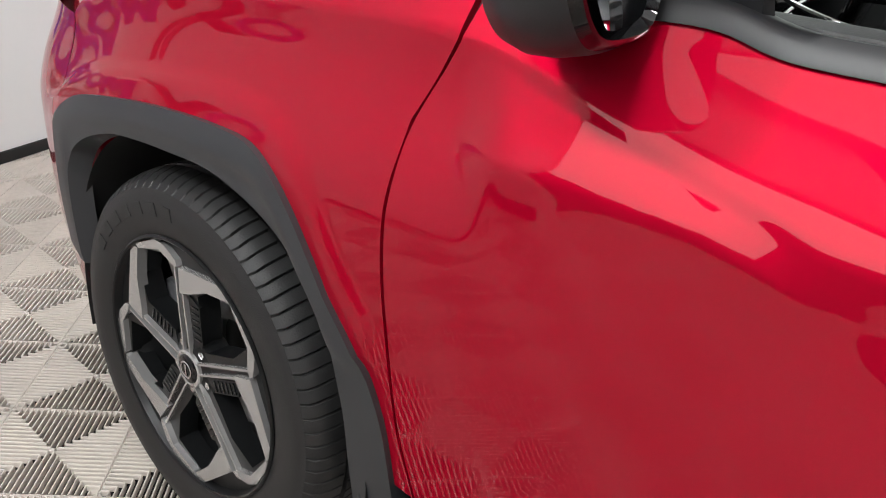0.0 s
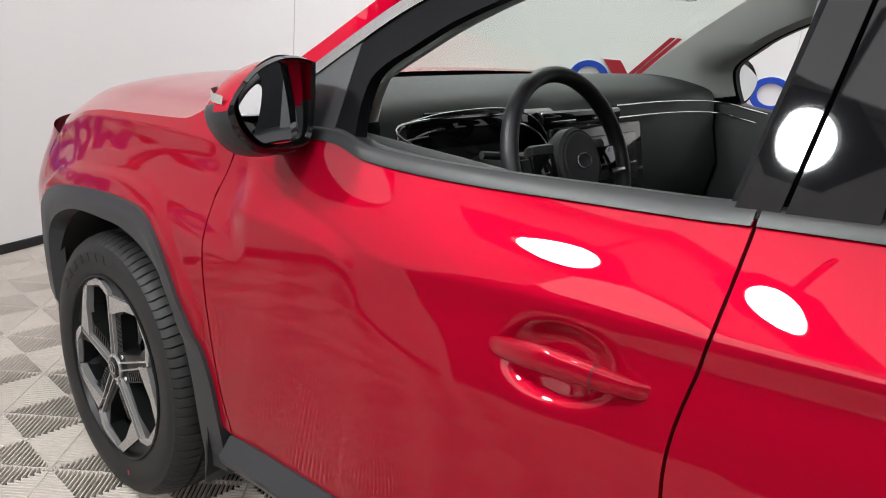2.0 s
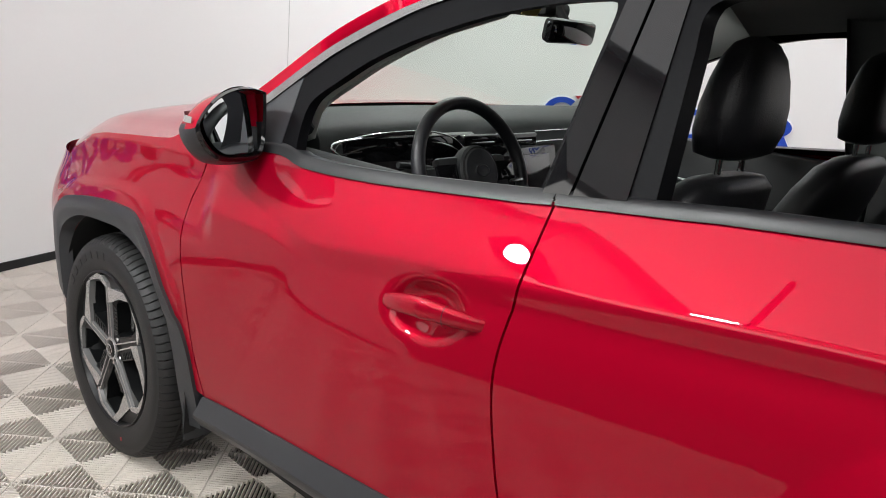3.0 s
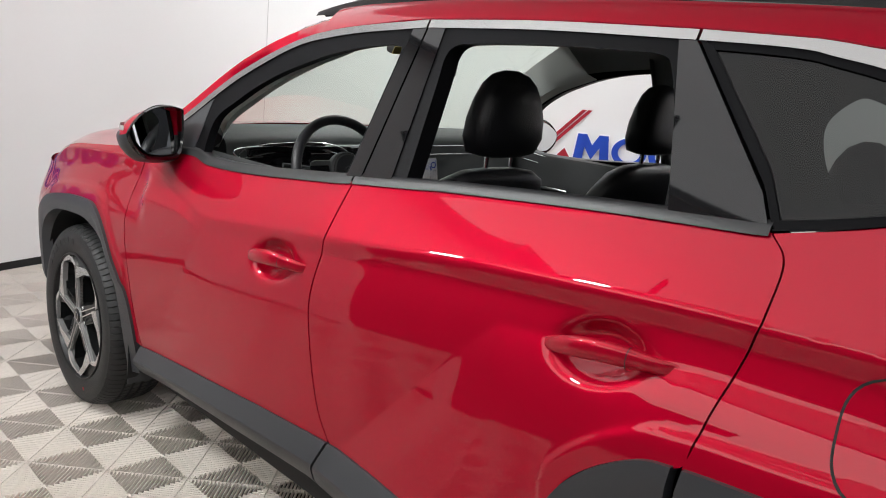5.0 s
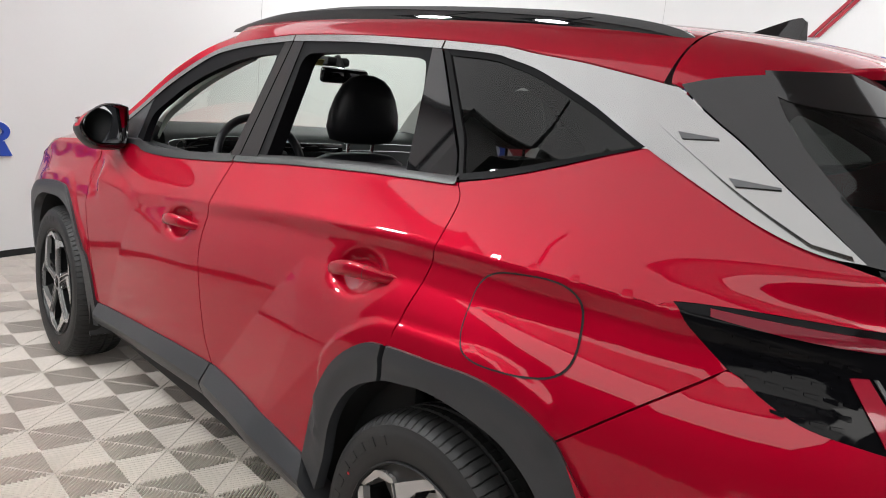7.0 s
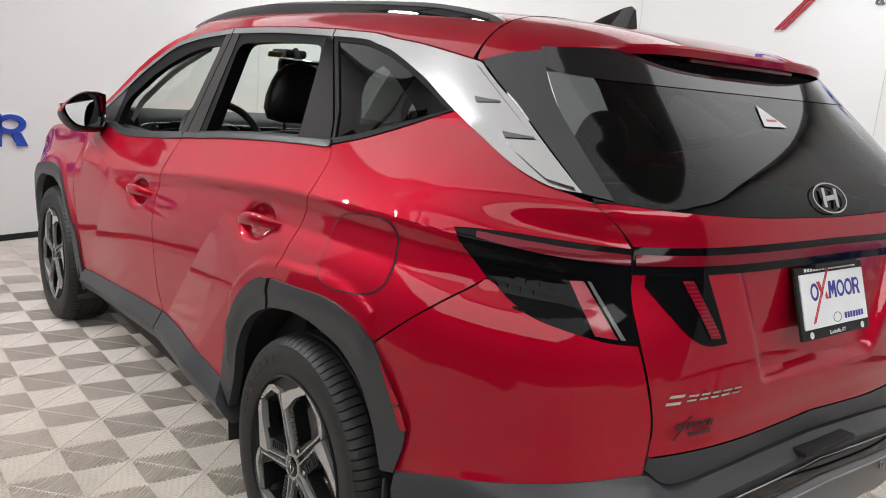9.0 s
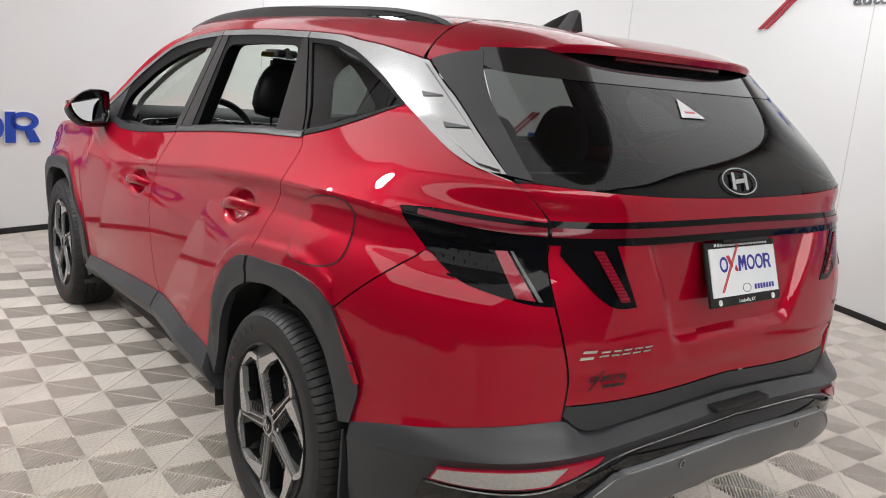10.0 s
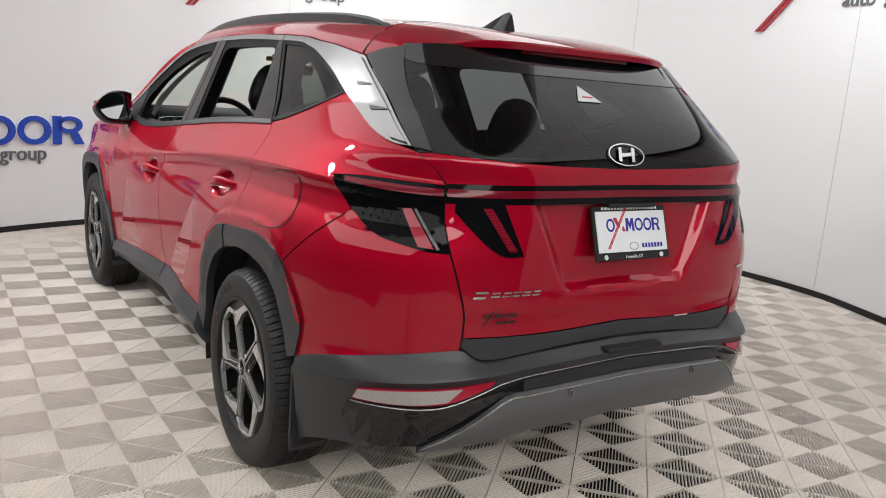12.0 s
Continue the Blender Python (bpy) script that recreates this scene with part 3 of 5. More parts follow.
d = lifted(low, recess)
part("tailgate", join(d, mirrored(d)), RED, car, "red tailgate with a recess for the number plate", sharp=40)
gate_panel("tailgate_upper", [(3.823, 1.153), (3.788, 1.19), (3.738, 1.229)], [(3.823, 1.153), (4.15, 1.158), (4.5, 1.160)], [(3.738, 1.229), (3.789, 1.233), (4.009, 1.221), (4.206, 1.2125), (4.5, 1.207)], 10, RED)
gate_panel("tailgate_trim", [(3.895, .696), (3.90, .719)], [(3.895, .696), (3.962, .655), (4.1, .662), (4.26, .674), (4.5, .682)], [(3.90, .719), (4.0, .719), (4.2, .719), (4.5, .730)], 6, CLAD, "dark plastic strip along the tailgate's foot", off=-.004)
gate_panel("light_bar", [(3.822, 1.100), (3.822, 1.154)], [(3.822, 1.100), (4.15, 1.104), (4.5, 1.106)], [(3.822, 1.154), (4.15, 1.159), (4.5, 1.161)], 4, LENS_DARK, "slim dark light bar across the tailgate", off=.001)
gate_panel("light_strip", [(3.826, 1.119), (3.826, 1.140)], [(3.826, 1.119), (4.15, 1.123), (4.5, 1.125)], [(3.826, 1.140), (4.15, 1.144), (4.5, 1.146)], 4, LENS_RED, "dark red lens strip", off=.004)

# tail lamps on the body and on the gate
tail = coons([TAIL_TIP, (3.4285, 1.137)], [(3.843, .964), (3.822, 1.05), (3.818, 1.148)], TAIL_LOW, TAIL_TOP, 40, 14)
lamp_parts = both_sides("tail_lamp", skin_panel([tail], -.002, .02), LENS_DARK, "smoked tail lamp with dark red strips")
strip = coons([(3.49, 1.128), (3.49, 1.140)], [(3.816, 1.118), (3.816, 1.138)], [(3.49, 1.128), (3.64, 1.121), (3.816, 1.118)], [(3.49, 1.140), (3.64, 1.140), (3.816, 1.138)], 24, 4)
blade = coons([(3.755, .978), (3.70, 1.075)], [(3.80, .974), (3.728, 1.078)], [(3.755, .978), (3.80, .974)], [(3.70, 1.075), (3.728, 1.078)], 4, 12, False)
edge = coons([(3.806, .974), (3.735, 1.078)], [(3.816, .974), (3.742, 1.078)], [(3.806, .974), (3.816, .974)], [(3.735, 1.078), (3.742, 1.078)], 2, 12, False)
for k, lamp in enumerate(lamp_parts):
    for nm, g, mt, o in (("lens_strip", strip, LENS_RED, .003), ("lens_blade", blade, LENS_BRIGHT, .003), ("lens_edge", edge, BUMPER_GREY, .004)):
        dd = skin_panel([g], o, .004)
        part(nm, dd if k == 0 else mirrored(dd), mt, lamp)
    for r in range(6):
        for c in range(9 - r):
            u0, z0 = 3.50 + c * .028 + r * .018, 1.105 - r * .020 - c * .0022
            if u0 > 3.70 - r * .006 + .04 * (r > 2):
                continue
            g = coons([(u0, z0), (u0, z0 + .004)], [(u0 + .020, z0 - .004), (u0 + .020, z0 + .0035)], [(u0, z0), (u0 + .02, z0 - .004)], [(u0, z0 + .004), (u0 + .02, z0 + .0035)], 2, 2, False)
            dd = skin_panel([g], .002, .003)
            part("lens_facet", dd if k == 0 else mirrored(dd), LENS_DARK, lamp)
glamp = coons([(3.850, 1.078), (3.8505, 1.10)], [(4.066, .957), (4.03, 1.03), (3.995, 1.103)], [(3.850, 1.078), (3.91, 1.022), (3.963, .978), (4.009, .957), (4.066, .957)], [(3.8505, 1.10), (3.92, 1.103), (3.995, 1.103)], 24, 12)
gl_parts = both_sides("gate_lamp", skin_panel([glamp], .003, .015), LENS_DARK, "smoked lamp wedge on the tailgate")
gblade = coons([(4.015, .972), (3.930, 1.092)], [(4.043, .972), (3.958, 1.092)], [(4.015, .972), (4.043, .972)], [(3.930, 1.092), (3.958, 1.092)], 6, 26, False)
for k, lamp in enumerate(gl_parts):
    dd = skin_panel([gblade], .006, .004)
    part("lens_blade", dd if k == 0 else mirrored(dd), LENS_RED, lamp)
    for r in range(14):
        for c in range(4):
            f = (r + .5) / 14
            u0, z0 = 4.017 - .085 * f + c * .0066, .975 + .115 * f
            g = coons([(u0, z0), (u0 - .002, z0 + .004)], [(u0 + .0045, z0), (u0 + .0025, z0 + .004)], [(u0, z0), (u0 + .0045, z0)], [(u0 - .002, z0 + .004), (u0 + .0025, z0 + .004)], 2, 2, False)
            dd = skin_panel([g], .0075, .002)
            part("lens_dot", dd if k == 0 else mirrored(dd), LENS_BRIGHT, lamp)

# fuel door
def round_patch(cu, cz, au, az, n_exp, off, tilt=0.0, rings=7, sides=40, r0=0.0):
    rows = []
    for k in np.linspace(r0, 1, rings):
        row = []
        for a in np.linspace(0, 2 * math.pi, sides, endpoint=False):
            c, s = math.cos(a), math.sin(a)
            r = (abs(c) ** n_exp + abs(s) ** n_exp) ** (-1 / n_exp) * k
            du, dz = r * c * au, r * s * az
            row.append(skin(cu + du, cz + dz + tilt * du, off))
        rows.append(row)
    return grid(rows, close_v=True)


part("fuel_door_gap", round_patch(3.078, 1.018, .1755, .0932, 3.2, .0016, .10, 3, 60, .965), BLACK, car)
part("fuel_door", round_patch(3.078, 1.018, .170, .0893, 3.2, .0030, .10, 10, 60), RED, car, "rounded red fuel filler door")

# plastic cladding: wheel arches, sills
ARCH_F_IN = [(-.49, .42), (-.478, .57), (-.454, .662), (-.393, .718), (-.300, .760), (-.217, .779), (-.085, .791), (.085, .793), (.258, .749), (.374, .66), (.412, .53), (.418, .40), (.42, .27)]
ARCH_F_OUT = ARCH_F[:-1] + [(.503, .41), (.51, .29)]
both_sides("front_arch_trim", band(ARCH_F_IN, ARCH_F_OUT, 80, 6, .010, .045), CLAD, "dark plastic wheel arch trim")
ARCH_R_OUT = [(2.30, .465), (2.357, .645), (2.43, .769), (2.54, .852), (2.635, .873), (2.835, .886), (3.008, .896), (3.15, .881), (3.235, .846), (3.31, .763), (3.366, .677), (3.34, .566)]
ARCH_R_IN = [(2.372, .40), (2.40, .50), (2.43, .619), (2.502, .723), (2.613, .784), (2.73, .806), (2.81, .816), (2.912, .817), (3.03, .806), (3.119, .785), (3.205, .73), (3.262, .64), (3.293, .552)]
ra, rb = curve2(ARCH_R_IN, 121), curve2(ARCH_R_OUT, 121)
cut = int(np.argmin(abs(rb[:60, 0] - 2.635)))
both_sides("rear_arch_trim", band(ra[:cut], rb[:cut], 40, 6, .010, .03), CLAD, "dark plastic wheel arch trim")
both_sides("rear_arch_trim", band(ra[cut + 1:], rb[cut + 1:], 70, 6, .010, .03), CLAD, "dark plastic wheel arch trim")
for q in ([(3.268, .815), (3.283, .800), (3.345, .735), (3.322, .727)], [(3.325, .722), (3.346, .728), (3.372, .682), (3.352, .678)]):
    g = coons([q[3], q[0]], [q[2], q[1]], [q[3], q[2]], [q[0], q[1]], 6, 6, False)
    both_sides("arch_vent", skin_panel([g], .0125, .004), RED, "small red fin in the arch trim")


def sill(line, low):
    a, b = curve2(line, 40), curve2(low, 40)
    rows = []
    for p, q in zip(a, b):
        row = []
        for k, o in ((0, -.012), (0, .006), (.05, .010), (.44, .034), (.54, .033), (.85, .010), (1.0, -.008), (1.0, -.10)):
            w = p * (1 - k) + q * k
            row.append(skin(w[0], w[1], o))
        rows.append(row)
    v, f = grid(rows)
    f += [list(range(8)), [len(v) - 1 - i for i in range(8)]]
    return v, f


both_sides("sill_trim", sill(SILL_F[:-1] + [(1.655, .502)], [(.51, .285), (.78, .312), (1.26, .345), (1.60, .357)]), CLAD, "dark plastic sill trim", sharp=25)
both_sides("sill_trim", sill([(1.664, .503)] + SILL_R[1:], [(1.608, .357), (1.9, .36), (2.2, .345), (2.36, .335)]), CLAD, "dark plastic sill trim", sharp=25)

# rear bumper, lower plastic with a step
BUMP_TOP = RED_LOW[:-1] + [(3.893, .686), (3.925, .668), (3.968, .648), (4.1, .658), (4.26, .668), (4.5, .676)]
BUMP_STEP = [(3.34, .53), (3.45, .55), (3.613, .583), (3.80, .605), (3.90, .615), (3.975, .622), (4.10, .632), (4.26, .638), (4.5, .644)]
BUMP_MID = [(3.34, .45), (3.45, .49), (3.60, .55), (3.72, .575), (3.87, .590), (4.0, .600), (4.15, .612), (4.26, .618), (4.5, .624)]
BUMP_LOW = [(3.335, .27), (3.40, .305), (3.535, .345), (3.76, .382), (3.95, .395), (4.2, .41), (4.5, .42)]
bt, bs, bmid, bl = (curve2(c, 90) for c in (BUMP_TOP, BUMP_STEP, BUMP_MID, BUMP_LOW))
rows = []
for a, b, c, e in zip(bt, bs, bmid, bl):
    row = [skin(a[0], a[1], -.03), skin(a[0], a[1], .002)]
    row += [skin(*(a * (1 - k) + b * k), .004 + .018 * k) for k in (.15, .5, .85, 1)]
    row += [skin(*(b * (1 - k) + c * k), .020 - .016 * k) for k in (.3, 1)]
    row += [skin(*(c * (1 - k) + e * k), .004 - .03 * k) for k in (.3, .6, 1)]
    row += [skin(e[0], e[1], -.25)]
    rows.append(list(reversed(row)))
d = grid(rows)
part("rear_bumper", join(d, mirrored(d)), CLAD, car, "dark grey plastic rear bumper", sharp=28)
step = box(3.735, 0.03, .652, .05, .24, .014, .004)
part("bumper_step", step, BLACK, car, "recessed step in the bumper's top")
refl = coons([(3.595, .522), (3.612, .556)], [(3.985, .592), (4.0, .606)], [(3.595, .522), (3.68, .527), (3.78, .535), (3.873, .548), (3.985, .592)], [(3.612, .556), (3.718, .574), (3.85, .587), (4.0, .606)], 40, 6)
white_refl = coons([(3.60, .526), (3.615, .554)], [(3.865, .551), (3.905, .590)], [(3.60, .526), (3.68, .530), (3.78, .538), (3.865, .551)], [(3.615, .554), (3.718, .571), (3.82, .582), (3.905, .590)], 30, 6)
for k, rp in enumerate(both_sides("reflector", skin_panel([refl], .016, .02), LENS_BRIGHT, "red rear reflector with a clear reversing lens")):
    dd = skin_panel([white_refl], .0185, .004)
    part("reversing_lens", dd if k == 0 else mirrored(dd), LENS_CLEAR, rp, "clear ribbed lens")
pocket = coons([(3.562, .46), (3.58, .512)], [(3.86, .437), (4.06, .585)], [(3.562, .46), (3.58, .415), (3.63, .392), (3.76, .40), (3.86, .437)], [(3.58, .512), (3.68, .517), (3.80, .525), (3.90, .545), (4.06, .585)], 30, 8)
both_sides("bumper_pocket", skin_panel([pocket], .010, .006), BLACK_GLOSS, "gloss black pocket in the bumper")
dtop = [(3.80, .400), (3.90, .46), (4.03, .556), (4.10, .566), (4.30, .575), (4.5, .580)]
dlow = [(3.79, .382), (3.90, .398), (4.05, .415), (4.15, .432), (4.30, .430), (4.5, .440)]
dt, dl = curve2(dtop, 60), curve2(dlow, 60)
rows = []
for a, b in zip(dt, dl):
    rows.append([skin(b[0], b[1], -.12), skin(b[0], b[1], .010)] + [skin(*(b * (1 - k) + a * k), o) for k, o in ((.4, .026), (.8, .030), (.93, .026), (1, .008))])
d = grid(rows)
part("skid_plate", join(d, mirrored(d)), BUMPER_GREY, car, "silver-grey painted skid plate under the bumper", sharp=30)
gl = coons([(4.04, .560), (4.02, .578)], [(4.5, .585), (4.5, .618)], [(4.04, .560), (4.10, .570), (4.5, .585)], [(4.02, .578), (4.15, .607), (4.5, .618)], 24, 3)
d = skin_panel([gl], .012, 0)
part("bumper_inlay", join(d, mirrored(d)), BLACK_GLOSS, car, "gloss black inlay above the skid plate")
line = curve2([(3.59, .515), (3.70, .520), (3.80, .526), (3.875, .541), (3.985, .585), (4.03, .600), (4.15, .615), (4.5, .627)], 60)
both_sides("chrome_line", tube([skin(u, z, .017) for u, z in line], .0026, 8), SATIN, "thin silver line under the reflector")
both_sides("skid_edge", tube([skin(*(a * .95 + b * .05), .027) for a, b in zip(dt, dl)][2:], .0034, 8), SATIN, "bright upper edge of the skid plate")
for sy in (-.241, .285):
    u = X0R + (1 - math.degrees(math.atan2(abs(sy), 1.147)) / 90) * LR
    c = Vector(skin(u, .549, .030))
    c.y = math.copysign(c.y, sy)
    ring = lathe([(.008, 0), (.0115, 0), (.0115, .004), (.008, .004)], 20)
    part("parking_sensor", moved(ring, Matrix.Translation(c) @ pose(0, 0, 0, 0, 0, -90)), SATIN, car, "round parking sensor")
for sy in (-.30, .33):
    part("bumper_fin", box(3.66, sy, .432, .11, .05, .05, .012), BUMPER_GREY, car)

# ---- greenhouse ----
SILVER_TOP = [(.620, 1.20), (.672, 1.241), (.780, 1.333), (.858, 1.388), (.985, 1.453), (1.115, 1.503), (1.25, 1.532), (1.387, 1.549), (1.618, 1.569), (2.0, 1.574), (2.377, 1.567), (2.635, 1.5555),
              (2.80, 1.544), (3.047, 1.530), (3.25, 1.511), (3.40, 1.493)]
SILVER_BOT = [(.641, 1.188), (.692, 1.227), (.798, 1.316), (.873, 1.369), (.997, 1.435), (1.12, 1.485), (1.255, 1.512), (1.387, 1.529), (1.618, 1.549), (2.0, 1.554), (2.377, 1.547)]
QG_TOP = [(2.40, 1.546), (2.55, 1.541), (2.664, 1.529), (2.82, 1.512), (2.965, 1.486), (3.10, 1.455), (3.187, 1.429), (3.332, 1.376)]
SILVER_IN = [(3.345, 1.497), (3.372, 1.486), (3.47, 1.43), (3.583, 1.357), (3.66, 1.295), (3.712, 1.243)]
both_sides("silver_trim", band(SILVER_BOT[:8] + [(1.626, 1.549)], SILVER_TOP[:8] + [(1.626, 1.569)], 50, 4, .008, .012), SATIN, "satin silver strip over the side windows")
both_sides("silver_trim", band([(1.633, 1.549), (2.0, 1.554), (2.374, 1.547)], [(1.633, 1.569), (2.0, 1.574), (2.374, 1.567)], 30, 4, .008, .012), SATIN, "satin silver strip over the side windows")
fin = coons([(2.381, 1.547), (2.381, 1.567)], [(3.712, 1.2475), (3.66, 1.30), (3.60, 1.357), (3.545, 1.403), (3.49, 1.437), (3.40, 1.493)], [(2.381, 1.547), (2.55, 1.541), (2.664, 1.5295), (2.82, 1.513), (2.965, 1.487), (3.10, 1.456), (3.187, 1.430), (3.332, 1.376)] + SILVER_LOW[1:4] + [(3.712, 1.2475)],
            [(2.381, 1.567), (2.635, 1.5555), (2.80, 1.544), (3.047, 1.530), (3.25, 1.511), (3.40, 1.493)], 80, 14)
fins = both_sides("rear_pillar_trim", skin_panel([fin], .008, .014), SATIN, "wide satin silver panel on the rear pillar")
inset = coons([(3.635, 1.266), (3.545, 1.317), (3.448, 1.374), (3.332, 1.437), (3.290, 1.474)], [(3.694, 1.257), (3.588, 1.352), (3.48, 1.43), (3.385, 1.487)], [(3.635, 1.266), (3.694, 1.257)], [(3.290, 1.474), (3.385, 1.487)], 8, 30)
for k, fp in enumerate(fins):
    dd = skin_panel([inset], .019, .012)
    part("raised_inset", dd if k == 0 else mirrored(dd), SATIN, fp)
    for u0, z0 in ((3.415, 1.402), (3.525, 1.334)):
        g = coons([(u0, z0), (u0 - .01, z0 + .012)], [(u0 + .078, z0 + .005), (u0 + .078, z0 + .008)], [(u0, z0), (u0 + .078, z0 + .005)], [(u0 - .01, z0 + .012), (u0 + .078, z0 + .008)], 6, 3, False)
        dd = skin_panel([g], .0235, .008)
        part("notch", dd if k == 0 else mirrored(dd), BUMPER_GREY, fp)

# side window frames, pillars and seals
OPEN_F = [(.848, 1.125), (.836, 1.156), (.827, 1.20), (.829, 1.236), (.852, 1.264), (.893, 1.294), (.955, 1.338), (1.03, 1.378), (1.12, 1.415), (1.268, 1.462), (1.40, 1.489), (1.50, 1.500), (1.545, 1.500), (1.560, 1.486), (1.556, 1.40), (1.548, 1.28), (1.538, 1.165)]
FRAME_F = [(.79, 1.115), (.78, 1.16), (.772, 1.21), (.768, 1.262), (.780, 1.299), (.80, 1.317), (.873, 1.368), (.997, 1.434), (1.12, 1.484), (1.255, 1.511), (1.387, 1.528), (1.52, 1.541), (1.574, 1.545), (1.578, 1.50), (1.572, 1.40), (1.562, 1.28), (1.548, 1.162)]
both_sides("window_frame", band(OPEN_F, FRAME_F, 90, 4, .002, .028), SEAL, "black front window frame with rubber seal")
both_sides("mirror_sail", skin_panel([coons([(.563, 1.110), (.64, 1.188)], [(.792, 1.119), (.773, 1.292)], [(.563, 1.110), (.792, 1.119)], [(.64, 1.188), (.692, 1.226), (.773, 1.292)], 12, 12, False)], .004, .02), CLAD, "dark triangle panel at the mirror")
both_sides("front_b_pillar", skin_panel([coons([(1.546, 1.158), (1.578, 1.547)], [(1.601, 1.163), (1.626, 1.549)], [(1.546, 1.158), (1.601, 1.163)], [(1.578, 1.547), (1.626, 1.549)], 8, 24, False)], .006, .03), BLACK_GLOSS, "gloss black pillar cover")
both_sides("rear_b_pillar", skin_panel([coons([(1.608, 1.165), (1.633, 1.549)], [(1.712, 1.176), (1.692, 1.551)], [(1.608, 1.165), (1.712, 1.176)], [(1.633, 1.549), (1.692, 1.551)], 8, 24, False)], .006, .03), BLACK_GLOSS, "gloss black pillar cover")
OPEN_R = [(1.76, 1.188), (1.748, 1.30), (1.735, 1.42), (1.728, 1.48), (1.748, 1.508), (1.81, 1.516), (2.0, 1.522), (2.22, 1.521), (2.315, 1.515), (2.345, 1.49), (2.39, 1.40), (2.425, 1.30), (2.44, 1.236)]
FRAME_R = [(1.710, 1.176), (1.702, 1.30), (1.695, 1.42), (1.690, 1.50), (1.690, 1.545), (1.79, 1.551), (2.0, 1.554), (2.22, 1.552), (2.335, 1.548), (2.362, 1.50), (2.41, 1.40), (2.455, 1.30), (2.48, 1.238)]
both_sides("window_frame", band(OPEN_R, FRAME_R, 90, 4, .002, .05), SEAL, "black rear window frame with rubber seal")
both_sides("c_pillar", skin_panel([coons([(2.452, 1.236), (2.337, 1.548)], [(2.648, 1.250), (2.376, 1.546)], [(2.452, 1.236), (2.648, 1.250)], [(2.337, 1.548), (2.376, 1.546)], 12, 24, False)], .006, .03), BLACK_GLOSS, "gloss black pillar cover")
qg = coons([(2.672, 1.262), (2.41, 1.535)], [(3.31, 1.375), (3.312, 1.3765)], [(2.672, 1.262), (2.85, 1.288), (3.07, 1.327), (3.31, 1.375)], [(2.41, 1.535), (2.55, 1.5295), (2.664, 1.518), (2.82, 1.500), (2.965, 1.474), (3.10, 1.443), (3.187, 1.418), (3.312, 1.3765)], 50, 16)
both_sides("quarter_glass", skin_panel([qg], -.001, 0), PRIVACY, "dark tinted quarter window")
both_sides("quarter_seal", band([(2.657, 1.247), (2.85, 1.274), (3.07, 1.317), (3.322, 1.3745)], [(2.665, 1.264), (2.85, 1.290), (3.07, 1.329), (3.322, 1.379)], 40, 3, .004, .02), SEAL)
both_sides("quarter_seal", band([(2.655, 1.252), (2.382, 1.546)], [(2.674, 1.258), (2.412, 1.537)], 20, 3, .004, .02), SEAL)
both_sides("quarter_seal", band([(2.41, 1.531), (2.55, 1.5255), (2.664, 1.514), (2.82, 1.496), (2.965, 1.470), (3.10, 1.439), (3.187, 1.414), (3.312, 1.372)], [(2.39, 1.549), (2.55, 1.543), (2.664, 1.5315), (2.82, 1.515), (2.965, 1.489), (3.10, 1.458), (3.187, 1.432), (3.332, 1.378)], 50, 3, .003, .02), SEAL)
# ceramic border behind the quarter glass
bl_in = [(2.80, 1.305), (2.73, 1.36), (2.70, 1.42), (2.76, 1.462), (2.82, 1.462), (2.95, 1.43), (3.08, 1.385), (3.14, 1.355), (3.12, 1.342), (3.0, 1.325)]
bl_out = [(2.672, 1.262), (2.60, 1.335), (2.48, 1.46), (2.41, 1.535), (2.664, 1.518), (2.965, 1.474), (3.187, 1.418), (3.312, 1.376), (3.20, 1.353), (2.95, 1.306)]
both_sides("glass_border", band(bl_in + bl_in[:1], bl_out + bl_out[:1], 100, 3, -.006, 0), BLACK, "black border printed on the glass")

# belt mouldings
def belt(line, width=.020):
    a = curve2(line, 60)
    rows = []
    for p in a:
        rows.append([skin(p[0], p[1] - .008, -.004), skin(p[0], p[1] - .006, .006), skin(p[0], p[1] + width * .5, .008), skin(p[0], p[1] + width, .002), skin(p[0], p[1] + width - .004, -.035)])
    return grid(rows)


both_sides("belt_moulding", belt([(.565, 1.102), (.787, 1.121), (.901, 1.105), (1.134, 1.113), (1.455, 1.143), (1.575, 1.157)]), BELT, "black moulding along the window sill", sharp=50)
both_sides("belt_moulding", belt([(1.581, 1.158), (1.81, 1.181), (1.923, 1.193), (2.30, 1.224), (2.655, 1.245)], .019), BELT, "black moulding along the window sill", sharp=50)

# roof, pillars, windscreen
edge_pts = np.array([skin(u, z, -.004) for u, z in curve2([(.548, 1.150)] + [(u, z + .004) for u, z in SILVER_TOP[1:]], 120)])


def roof_edge(x):
    return np.array([x, np.interp(x, edge_pts[:, 0], edge_pts[:, 1]), np.interp(x, edge_pts[:, 0], edge_pts[:, 2])])


def roof_mid(x):
    return ip(x, [.95, 1.1, 1.3, 1.7, 2.14, 2.5, 2.79, 3.0, 3.2], [1.60, 1.628, 1.648, 1.662, 1.664, 1.657, 1.645, 1.632, 1.615])


def roof_point(x, k):
    """k from 0 at the left edge to 1 at the centre line."""
    e = roof_edge(x)
    y = e[1] * (1 - k)
    z = e[2] + (roof_mid(x) - e[2]) * (1 - (1 - k) ** 8.0)
    return (x, y, z)


